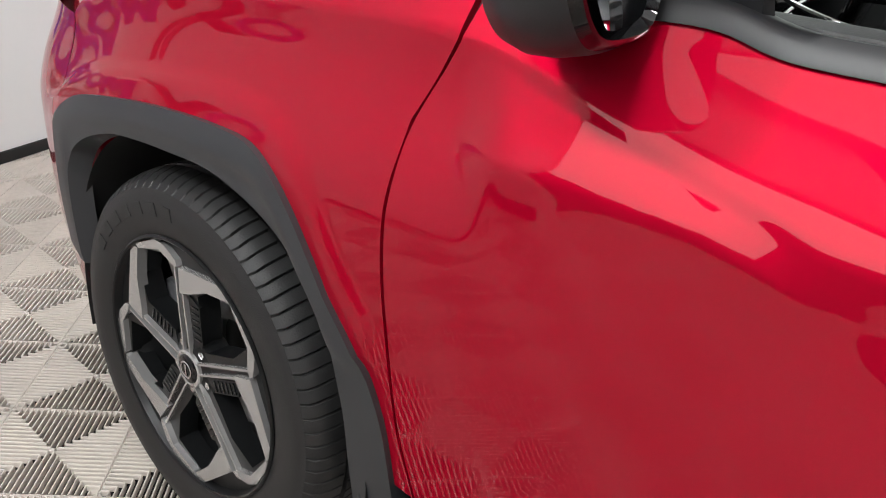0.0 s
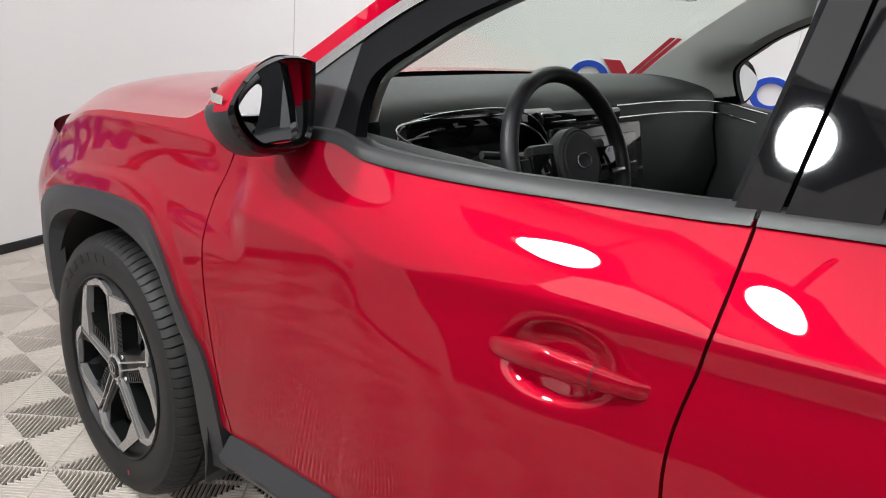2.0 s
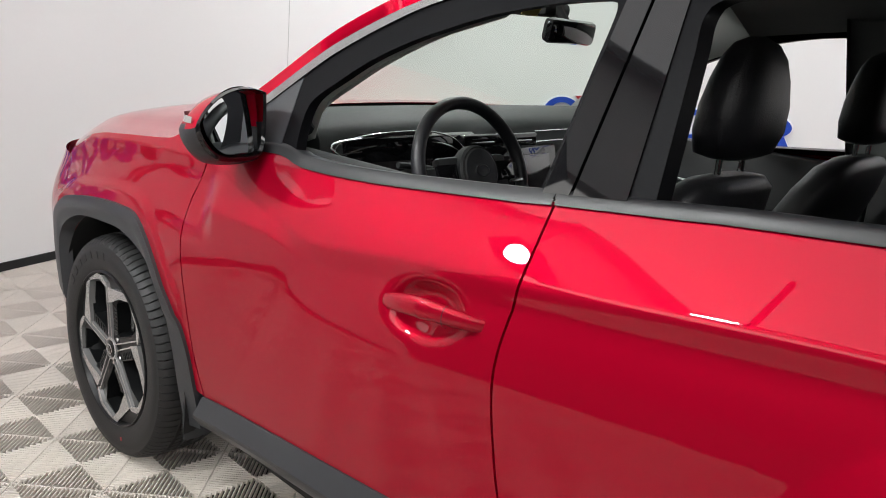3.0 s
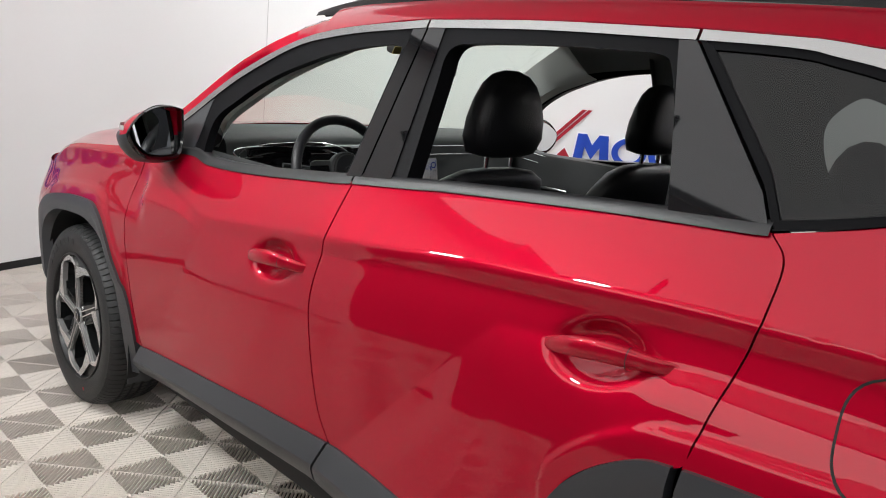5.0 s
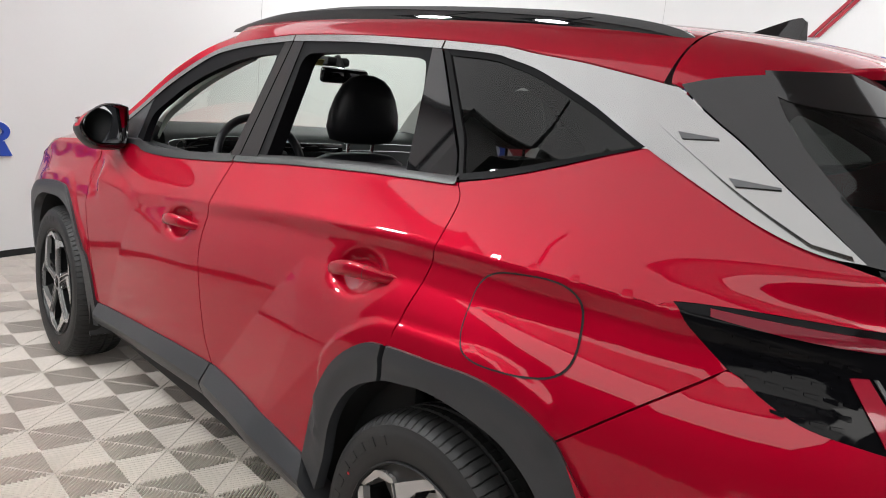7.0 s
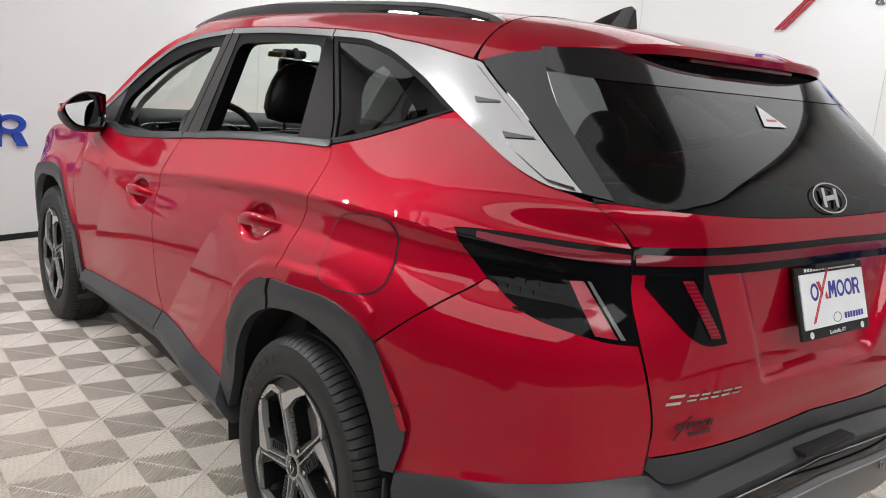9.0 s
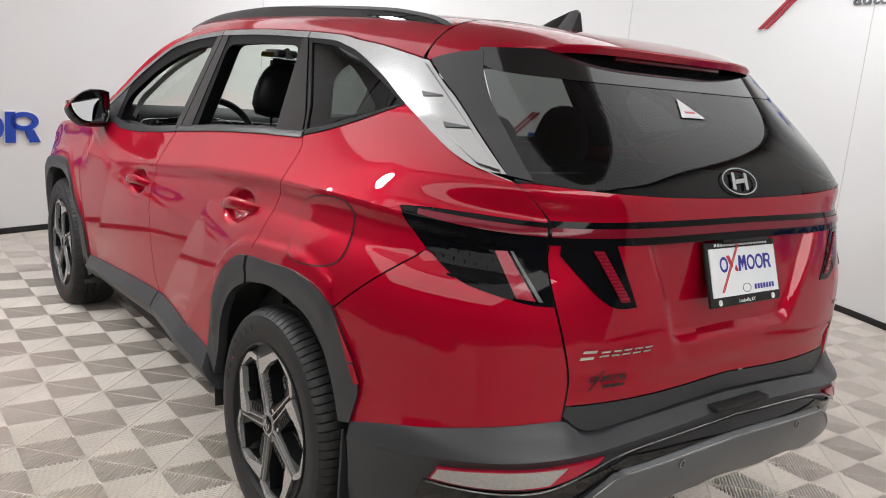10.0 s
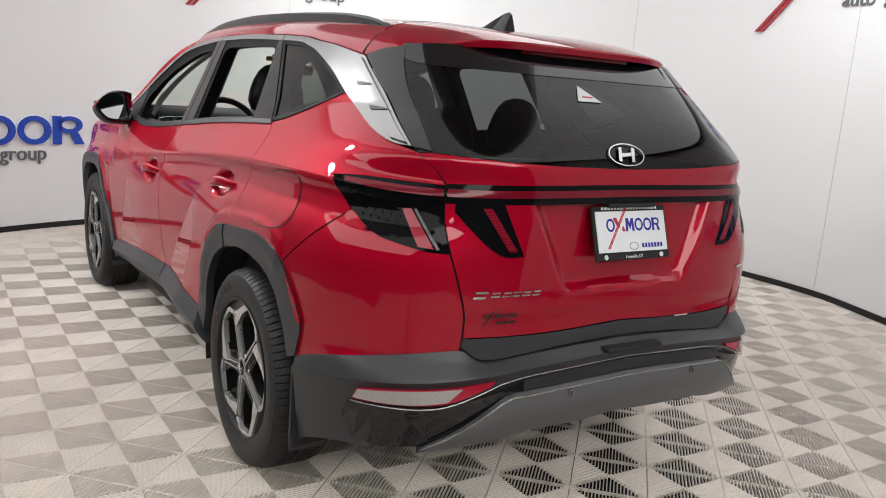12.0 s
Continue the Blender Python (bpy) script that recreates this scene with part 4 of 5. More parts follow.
ks = np.concatenate([[0, .004, .012, .025, .04, .06, .08, .10, .13, .16, .20], np.linspace(.25, 1, 14)])
rows = []
for x in np.linspace(1.08, 3.054, 70):
    row = []
    for k in ks:
        px = x + (.10 * (1 - k) ** 2 if x < 1.4 else 0) * (1.4 - x) / .32
        row.append(roof_point(px, k))
    rows.append([(row[0][0], row[0][1] + .01, row[0][2] - .02)] + row)
d = grid([list(reversed(r)) for r in rows])
part("roof", join(d, mirrored(d)), RED, car, "red roof skin", sharp=50)
# windscreen pillars, red, from the cowl to the roof
def screen_edge(f):
    """The windscreen's left border, f from 0 at its foot to 1 at its top."""
    a = np.array([.47, -.715, 1.135]) * (1 - f) + np.array([1.18, -.535, 1.590]) * f
    a[2] += .035 * math.sin(math.pi * f)
    return a


fs = np.linspace(0, 1, 40)
outer = np.array([edge_pts[int(round(i))] for i in np.interp(fs, [0, 1], [0, int(np.argmin(abs(edge_pts[:, 0] - 1.19)))])])
rows = []
for f, o in zip(fs, outer):
    s = screen_edge(f)
    g = 1 - .85 * f ** 5
    rows.append([tuple(o + np.array([0, .012, -.02])), tuple(o), tuple(o * .7 + s * .3 + g * np.array([0, -.018, .030])), tuple(o * .35 + s * .65 + g * np.array([0, -.014, .034])), tuple(s + np.array([0, 0, .004])), tuple(s + np.array([.010, .004, -.012]))])
d = grid([list(reversed(r)) for r in rows])
both_sides("a_pillar", d, RED, "red windscreen pillar", sharp=40)
rows = []
for f in np.linspace(0, 1, 24):
    s = screen_edge(f)
    rows.append([(s[0] - (.30 - .14 * f) * (1 - (y / s[1]) ** 2), y, s[2] + (.03 + .02 * f) * (1 - (y / s[1]) ** 2)) for y in np.linspace(s[1], -s[1], 30)])
part("windscreen", grid(rows), WINDSHIELD, car, "clear greenish windscreen").visible_shadow = False
header = []
for k in ks:
    p = roof_point(1.08 + .10 * (1 - k) ** 2, k)
    y = max(p[1], -.535)
    b = 1 - (y / .535) ** 2
    header.append([(p[0] + .004, p[1], p[2] - .002), (1.18 - .16 * b, y, 1.592 + .05 * b)])
d = grid(header)
part("roof_header", join(d, mirrored(d)), RED, car, "red front edge of the roof")
part("cowl", grid([[(p[0] - .10, p[1] * 1.02, p[2] - .03) for p in rows[0]], [(p[0] + .02, p[1], p[2] - .004) for p in rows[0]], [(p[0] + .04, p[1], p[2] - .04) for p in rows[0]]]), BLACK, car, "black cowl below the windscreen")

# bonnet
rows = []
for t in np.linspace(0, 1, 50):
    e = np.array(skin(*curve2(FENDER_TOP, 50)[int(round(t * 49))], -.002))
    row = []
    for k in np.linspace(0, 1, 24):
        y = e[1] * (1 - k)
        bow = (1 - (1 - k) ** 2.4)
        x = e[0] - (1 - (1 - k) ** (2.4 + 3.6 * max(0, 1 - t / .35))) * (.37 - .11 * t)
        z = e[2] + bow * (.052 - .034 * t + .012 * math.sin(math.pi * t)) + .008 * sstep((k - .12) / .12) - .002 - .07 * bow * max(0, 1 - t / .14) ** 2
        row.append((x, y, z))
    rows.append([(row[0][0], row[0][1] + .006, row[0][2] - .03)] + row)
d = grid([list(reversed(r)) for r in rows])
part("bonnet", join(d, mirrored(d)), RED, car, "red bonnet", sharp=35)

grille = []
for k in range(24):
    p = rows[0][k + 1]
    w = .03 * (1 - k / 23)
    grille.append([(p[0] + .004 + w, p[1] + w, p[2] - .004), (p[0] - .025 + w * 1.6, p[1] + w, p[2] - .07), (p[0] - .02 + w * 2, p[1] + w, p[2] - .24)])
d = grid(grille)
part("front_grille", join(d, mirrored(d)), BLACK_GLOSS, car, "dark front grille panel")

# roof rails
for s in (-1, 1):
    pts = curve2([(1.02, 1.588), (1.10, 1.605), (1.24, 1.628), (1.40, 1.647), (1.65, 1.661), (1.88, 1.667), (2.3, 1.663), (2.68, 1.651), (2.85, 1.637), (2.97, 1.620), (3.03, 1.603), (3.07, 1.580)], 60)
    rows = []
    for x, z in pts:
        base = roof_point(min(max(x, 1.1), 3.0), .14)[2] - .012 - .05 * max(0, x - 3.0)
        if x < 1.1:
            base = min(base, z - .012)
        yo = .523
        w = .016
        rows.append([(x, s * (yo + w * 1.1), base), (x, s * (yo + w), z - .010), (x, s * (yo + w * .6), z), (x, s * (yo - w * .6), z), (x, s * (yo - w), z - .010), (x, s * (yo - w * 1.2), base)])
    part("roof_rail", grid(rows), BLACK_GLOSS, car, "gloss black roof rail", sharp=50)

# antenna
rows = []
for f in np.linspace(0, 1, 16):
    x = 2.815 + .185 * f
    top = ip(f, [0, .3, .6, .85, .95, 1], [1.645, 1.664, 1.683, 1.697, 1.699, 1.690])
    xb = 2.815 + .17 * f + .012 * (f > .9)
    w = ip(f, [0, .3, .7, 1], [.006, .032, .036, .026])
    rows.append([(xb, -w, 1.630), (xb, -w * .8, 1.645), (x, -.004, top), (x, .004, top), (xb, w * .8, 1.645), (xb, w, 1.630)])
fv, ff = grid(rows)
ff.append([len(fv) - 6 + i for i in range(6)])
part("antenna", (fv, ff), BLACK_GLOSS, car, "black shark-fin antenna", sharp=30)

# rear spoiler, gate top, rear glass
SPW = .633


def spoiler_edge(y, d):
    """The trailing edge at y, d below its upper lip."""
    q = abs(y) / SPW
    return (3.40 - .29 * q ** 4.5, y, 1.570 - .080 * q ** 5 - d * (1 - .6 * q ** 4))


sp_rows, under_rows = [], []
for k in np.concatenate([[0, .004, .012, .025, .04], np.linspace(.06, 1, 34)]):
    y = -SPW * (1 - k)
    q = 1 - k
    zf = max(1.490, roof_point(3.06, max(0, 1 - abs(y) / abs(roof_edge(3.06)[1])))[2] - .001)
    xf = 3.058 + .016 * q ** 40
    f, b = np.array([xf, y, zf]), np.array(spoiler_edge(y, 0))
    top = [tuple(f * (1 - w) + b * w + np.array([0, 0, .010 * math.sin(math.pi * w) * (1 - q ** 6)])) for w in np.linspace(0, 1, 9)]
    lip = [(b[0] + .004 * (1 - q ** 4), y, b[2] - .006 * (1 - q ** 6)), spoiler_edge(y, .024)]
    sp_rows.append([(xf, y, zf - .02)] + top + lip)
    e = spoiler_edge(y, .024)
    under_rows.append([e, (e[0] - .02 * (1 - q ** 6), y, e[2] + .004), (max(e[0] - .14, 3.09), y * .985, e[2] - .006), (max(e[0] - .20, 3.08), y * .97, e[2] - .03)])
d = grid([list(reversed(r)) for r in sp_rows])
part("rear_spoiler", join(d, mirrored(d)), RED, car, "red roof spoiler over the rear window", sharp=35)
d = grid([list(reversed(r)) for r in under_rows])
part("spoiler_underside", join(d, mirrored(d)), BLACK_GLOSS, car, "gloss black underside of the spoiler", sharp=35)
part("brake_light", box(3.374, .0, 1.541, .014, .46, .013, .003), LENS_RED, car, "slim dark red high brake light")
GL_LOW = [(3.735, 1.232), (3.789, 1.2345), (4.009, 1.2225), (4.206, 1.214), (4.5, 1.2085)]
g_all = coons([(3.735, 1.232), (3.69, 1.34), (3.60, 1.535)], [(4.5, 1.2085), (4.5, 1.545)], GL_LOW, [(3.60, 1.535), (3.9, 1.545), (4.5, 1.545)], 50, 24)
d = skin_panel([g_all], -.002, 0)
part("rear_glass", join(d, mirrored(d)), PRIVACY, car, "dark tinted rear window")
top_band = coons([(3.60, 1.500), (3.60, 1.537)], [(4.5, 1.472), (4.5, 1.546)], [(3.60, 1.500), (3.66, 1.482), (3.80, 1.474), (4.1, 1.472), (4.5, 1.472)], [(3.60, 1.537), (3.9, 1.546), (4.5, 1.546)], 40, 6)
d = skin_panel([top_band], .0005, 0)
part("glass_top_band", join(d, mirrored(d)), BLACK_GLOSS, car, "black border along the rear window's top")
g_d = coons([(3.715, 1.246), (3.664, 1.302), (3.604, 1.359), (3.549, 1.406), (3.494, 1.440), (3.412, 1.492), (3.404, 1.50)], [(3.775, 1.239), (3.70, 1.35), (3.66, 1.405), (3.625, 1.475), (3.615, 1.53)], [(3.715, 1.246), (3.775, 1.239)], [(3.404, 1.50), (3.50, 1.518), (3.615, 1.53)], 16, 24)
both_sides("rear_pillar_cover", skin_panel([g_d], .002, .02), BLACK_GLOSS, "gloss black panel beside the rear window")


# ---- wheels ----
REAR_TURN = -27


def tyre_data():
    n, sipes = 880, 88
    prof = [(.246, .012, 0), (.252, .002, 0), (.262, -.003, 0), (.268, -.0045, 0), (.285, -.008, 0), (.305, -.009, 0), (.322, -.008, 0), (.325, -.0065, 0), (.338, -.004, 0), (.3495, .006, 1), (.3575, .020, 1),
            (.363, .040, 1), (.3655, .058, 1), (.358, .0600, 0), (.358, .0680, 0), (.366, .070, .5), (.366, .094, .5), (.358, .096, 0), (.358, .104, 0), (.366, .106, .4), (.366, .128, .4), (.358, .130, 0), (.358, .138, 0),
            (.366, .140, .5), (.366, .163, .5), (.358, .165, 0), (.358, .173, 0), (.3655, .175, 1), (.363, .195, 1), (.355, .218, 0), (.32, .236, 0), (.27, .232, 0), (.246, .215, 0)]
    rings = []
    for i in range(n):
        a = 2 * math.pi * i / n
        f = (i * sipes / n) % 1.0
        rings.append([((r - (.006 * k if f < .09 else 0)) * math.cos(a + (.02 * (h - .05) / .1 if k else 0)), h, (r - (.006 * k if f < .09 else 0)) * math.sin(a + (.02 * (h - .05) / .1 if k else 0))) for r, h, k in prof])
    return grid(rings, close_u=True)


def slab(outline, y0, y1):
    """A flat outline in the wheel's face (a to the right, b up), from depth y0 to y1."""
    v, f = prism(outline, y1 - y0, y0)
    return [(x, z, y) for x, y, z in v], [list(reversed(q)) for q in f]


TYRE_DATA = tyre_data()


def polar(pts):
    return [(r * math.sin(radians(a)), r * math.cos(radians(a))) for r, a in pts]


ARM_L = [(-.0120, .030), (-.0080, .030), (-.0062, .203), (-.0108, .206)]
ARM_R = [(.0090, .030), (.0130, .030), (.0100, .158), (.0055, .158)]
BLADE_CW = polar([(.153, 1), (.161, 10), (.200, 26), (.239, 40), (.247, 37), (.246, 33), (.203, 2)])
WEDGE_CCW = polar([(.203, 1), (.214, 0), (.236, -8), (.245, -15), (.249, -33), (.237, -31), (.226, -13), (.204, -3.6)])
DARK = polar([(.030, -75), (.030, 75), (.10, 26), (.160, 15), (.205, 25), (.243, 41), (.250, 30), (.250, 15), (.250, 0), (.250, -20), (.250, -34), (.234, -32), (.215, -13), (.150, -9), (.090, -18)])
POCKET = [(.018, .045), (.045, .060), (.047, .135), (.018, .150)]


def wheel(x, side):
    """A five-spoke alloy wheel; side -1: the car's left."""
    w = thing("wheel", "", "")
    w.parent = car
    w.name = "wheel"
    ymat = pose(x, -.900, .3655) if side < 0 else pose(x, .900, .3655, 0, 0, 180)
    w.matrix_local = ymat @ pose(0, 0, 0, 0, -5 if x < 1 else REAR_TURN, 0)
    part("tyre", TYRE_DATA, RUBBER, w, "black tyre with grooved tread", sharp=28)
    part("rim", lathe([(.254, .004), (.2545, -.002), (.250, -.004), (.2465, .002), (.243, .018), (.232, .035), (.226, .10), (.226, .21), (.245, .215)], 72), RIM_BLACK, w, "dark rim barrel")
    part("rim_lip", lathe([(.2535, -.0035), (.2505, -.0055), (.2475, -.003), (.249, .001)], 72), RIM_BLACK, w)
    part("brake_disc", lathe([(.06, .105), (.155, .105), (.155, .125), (.06, .125)], 48), RIM_SILVER, w, "grey brake disc")
    part("brake_caliper", box(-.125, .085, .05, .07, .05, .13, .012), BUMPER_GREY, w)
    part("wheel_back", lathe([(.001, .13), (.226, .13)], 40), BLACK, w)
    part("hub", lathe([(.001, .004), (.030, .004), (.034, .008), (.066, .014), (.070, .030), (.066, .06)], 48), RIM_BLACK, w)
    part("hub_cap", lathe([(.001, -.002), (.024, -.001), (.028, .002), (.029, .006)], 40), BLACK_GLOSS, w, "black hub cap with a chrome oval")
    part("cap_ring", lathe([(.0135, -.0025), (.0155, -.0035), (.0175, -.0025)], 32), CHROME, w)
    part("cap_bar", box(0, -.0025, 0, .004, .002, .024, .0008), CHROME, w)
    part("hub_ring", lathe([(.029, .002), (.033, .001), (.037, .003), (.037, .01)], 40), RIM_SILVER, w)
    for k in range(5):
        r = Matrix.Rotation(radians(72 * k), 4, "Y")
        part("spoke", moved(slab(DARK, .013, .055), r), RIM_BLACK, w, sharp=30)
        part("spoke_face", join(moved(slab(ARM_L, .0035, .022), r), moved(slab(ARM_R, .0035, .022), r), moved(slab(BLADE_CW, .0015, .022), r), moved(slab(WEDGE_CCW, .0015, .022), r)), RIM_SILVER, w, "machined silver spoke face", sharp=30)
        part("spoke_pocket", moved(slab(POCKET, .0105, .016), r), RIM_BLACK, w)
        for q in range(6):
            part("pocket_rib", moved(box(.032, .0095, .068 + q * .0125, .022, .003, .004, .001), r), BLACK_GLOSS, w)
        part("lug_nut", moved(lathe([(.001, .010), (.0075, .010), (.009, .014), (.009, .03)], 6), r @ Matrix.Translation((.034, 0, .036))), CHROME, w)
    part("tyre_mark", moved(slab([(-.003, .285), (.003, .285), (.003, .297), (-.003, .297)], -.0095, -.008), Matrix.Rotation(radians(168 if x < 1 else -35), 4, "Y")), LETTER_RED, w, "small red paint mark")
    for k in range(7):
        a = Matrix.Rotation(radians(-52 + 9 * k), 4, "Y")
        part("tyre_lettering", moved(slab([(-.012, .292), (.012, .292), (.010, .315), (-.010, .315)], -.0102, -.0075), a), RUBBER, w)
    return w


for wx in (0.0, 2.755):
    for sd in (-1, 1):
        wheel(wx, sd)

# wheel wells
for wx, r in ((0.0, .455), (2.755, .465)):
    rows = []
    for a in np.linspace(-12, 192, 40):
        c, s = math.cos(radians(a)), math.sin(radians(a))
        rx = .44 if wx < 1 and c < 0 else r
        edge_y = -.885 if wx > 1 or c > 0 else -.893 * (1 - ((.4 - rx * c) / 1.27) ** 4.8) ** (1 / 4.8)
        rows.append([(wx + rx * c, edge_y, .345 + r * s), (wx + rx * c * .98, edge_y + .08, .345 + r * s * .98), (wx + rx * c * .98, -.52, .345 + r * s * .98), (wx, -.50, .34)])
    both_sides("wheel_well", grid(rows), BLACK, "black wheel well lining")
# mud flaps
both_sides("mud_flap", box(3.165, -.815, .365, .012, .13, .30, .005), CLAD, "dark mud flap behind the rear wheel")
both_sides("mud_flap", box(.435, -.815, .345, .012, .13, .24, .005), CLAD, "dark mud flap behind the front wheel")

# underbody
part("underbody", join(box(1.38, 0, .30, 3.7, 1.30, .08), box(1.38, 0, .30, 1.75, 1.62, .08), box(3.38, 0, .44, .38, 1.2, .06)), BLACK, car)

# ---- door mirrors ----
FACE = [(-.838, 1.243), (-.88, 1.252), (-.935, 1.250), (-.99, 1.231), (-1.03, 1.199), (-1.048, 1.170), (-1.028, 1.130), (-.985, 1.098), (-.93, 1.090), (-.868, 1.092), (-.845, 1.105), (-.836, 1.17)]
FACE = [(-.836 + (y + .836) * .90, z + .018) for y, z in FACE]
face = curve2(FACE + FACE[:1], 49)[:-1]
fc = face.mean(axis=0)


def mirror_ring(x, k, dz=0.0, dy=0.0):
    return [(x - .12 * (p[0] - fc[0]), fc[0] + (p[0] - fc[0]) * k + dy, fc[1] + (p[1] - fc[1]) * k + dz) for p in face]


for sd in (0, 1):
    mir = new("door_mirror")
    mir.parent = car
    tagged(mir, "red and black door mirror")
    loft = [(.757, .945), (.769, .965), (.768, .975), (.757, 1.005), (.745, 1.04), (.722, 1.07), (.695, 1.05), (.668, .93), (.650, .72), (.642, .42), (.640, .05)]
    v, f = grid([mirror_ring(x, k, -.004 * i) for i, (x, k) in enumerate(loft)], close_v=True)
    def split(test):
        keep = [q for q in f if test(sum(v[i][2] for i in q) / 4, sum(v[i][0] + .12 * (v[i][1] - fc[0]) for i in q) / 4)]
        used = sorted({i for q in keep for i in q})
        at = {i: n for n, i in enumerate(used)}
        return [tuple(v[i]) for i in used], [[at[i] for i in reversed(q)] for q in keep]
    for nm, dat, mt, lb in (("mirror_cap", split(lambda z, x: z > 1.178 and x < .758), RED, "red upper cap"), ("mirror_base", split(lambda z, x: z <= 1.178 and x < .758), CLAD, "dark lower shell"), ("mirror_bezel", split(lambda z, x: x >= .758), BLACK_GLOSS, "black rim")):
        part(nm, dat if sd == 0 else mirrored(dat), mt, mir, lb, sharp=50)
    tilt = Matrix.Translation((.75, fc[0], fc[1])) @ pose(0, 0, 0, 0, -7, 11) @ Matrix.Translation((-.75, -fc[0], -fc[1]))
    gv = mirror_ring(.752, .945)
    dat = moved((gv, [list(range(len(gv)))]), tilt)
    part("mirror_glass", dat if sd == 0 else mirrored(dat), MIRROR, mir, "flat mirror glass", smooth=False)
    dat = tube([(.70, -.86, 1.12), (.69, -.825, 1.115), (.68, -.79, 1.112)], [.035, .03, .04], 12, squash=.7)
    part("mirror_arm", dat if sd == 0 else mirrored(dat), CLAD, mir)
    dat = ([tuple(p) for p in np.array([[(.752, -1.024, 1.168), (.752, -1.022, 1.182)], [(.725, -1.026, 1.168), (.725, -1.024, 1.184)], [(.69, -1.010, 1.170), (.69, -1.008, 1.186)], [(.672, -.985, 1.172), (.672, -.983, 1.187)]]).reshape(-1, 3)], [[0, 1, 3, 2], [2, 3, 5, 4], [4, 5, 7, 6]])
    dat = ([(x + .004, y - .006, z + .018) for x, y, z in dat[0]], dat[1])
    part("turn_signal", dat if sd == 0 else mirrored(dat), LENS_CLEAR, mir, "slim clear turn signal")

# ---- door handles ----
def handle_point(u0, u1, z0, z1, f, out):
    """A point over the grip's hollow, on the line between the handle's two feet."""
    a, b = np.array(skin(u0, z0)), np.array(skin(u1, z1))
    q = a * (1 - f) + b * f
    return (q[0], q[1] - out, q[2] + .016 * math.sin(math.pi * f))


def handle(u0, u1, z0, z1):
    rows = []
    for f in np.linspace(0, 1, 26):
        bow = math.sin(math.pi * min(1, f * 1.04 + .01)) ** .6
        x, y, z = handle_point(u0, u1, z0, z1, f, .034 * bow - .006)
        h = .004 + .0165 * math.sin(math.pi * min(.97, .04 + .93 * f ** .85)) ** .55
        t = .003 + .010 * bow
        rows.append([(x, y - t * math.sin(a) * (1 if math.sin(a) > 0 else .8), z + h * math.copysign(abs(math.cos(a)) ** .8, math.cos(a))) for a in np.linspace(0, 2 * math.pi, 18, endpoint=False)])
    v, f = grid(rows, close_v=True)
    f += [list(range(18)), [len(v) - 1 - i for i in range(18)]]
    return v, f


for u0, u1, z0, z1 in ((1.262, 1.537, .905, .925), (2.297, 2.570, .972, 1.002)):
    hs = both_sides("door_handle", handle(u0, u1, z0, z1), RED, "red pull handle")
    for hh in hs:
        s = 1 if hh is hs[0] else -1
        x, y, z = handle_point(u0, u1, z0, z1, .72, .027)
        dat = [(x + .001 * dx, y - .0145 * math.sin(a), z + .0212 * math.cos(a)) for a in np.linspace(-.25, math.pi + .25, 16) for dx in (-1, 1)]
        dat = dat, [[2 * i, 2 * i + 1, 2 * i + 3, 2 * i + 2] for i in range(15)]
        part("handle_seam", dat if s > 0 else mirrored(dat), BLACK, hh)

# ---- number plate, badges, stickers ----
PLATE_M = Matrix.Translation((3.712, -.001, 1.015)) @ pose(0, 0, 0, 0, -18, 0) @ pose(0, 0, 0, 90, 0, 90)


def plate_box(x, y, z, w, h, d, bev=0.0):
    return moved(box(x, y, z, w, h, d, bev), PLATE_M)


plate = new("number_plate")
plate.parent = car
tagged(plate, "white dealer plate in a black frame")
part("plate_frame", plate_box(0, 0, -.004, .318, .168, .010, .004), BLACK, plate, "black plate frame")
part("plate", plate_box(0, .004, .002, .296, .126, .004), PLATE_WHITE, plate, "white plate")


def flat_text(body, size, mat, parent, m, depth=.0006, name="lettering"):
    cu = bpy.data.curves.new(name, "FONT")
    cu.body, cu.size, cu.align_x, cu.extrude = body, size, "CENTER", depth
    tmp = bpy.data.objects.new(name, cu)
    scene.collection.objects.link(tmp)
    dg = bpy.context.evaluated_depsgraph_get()
    me = bpy.data.meshes.new_from_object(tmp.evaluated_get(dg))
    bpy.data.objects.remove(tmp)
    me.transform(m)
    me.materials.clear()
    me.materials.append(mat)
    ob = new(name, me)
    if parent is not None:
        ob.parent = parent
    return ob


def ring_shape(cx, cy, a, b, t, n=28, k=1.0):
    """A ring in (x, y)."""
    v, f = [], []
    for i in range(n):
        w = 2 * math.pi * i / n
        c, s = math.copysign(abs(math.cos(w)) ** k, math.cos(w)), math.copysign(abs(math.sin(w)) ** k, math.sin(w))
        v += [(cx + a * c, cy + b * s, 0), (cx + (a - t) * c, cy + (b - t * .8) * s, 0)]
    f = [[2 * i, (2 * i + 2) % (2 * n), (2 * i + 3) % (2 * n), 2 * i + 1] for i in range(n)]
    return v, f


def slash(x0, y0, x1, y1, w):
    return polygon([(x0, y0), (x0 + w, y0), (x1 + w, y1), (x1, y1)])


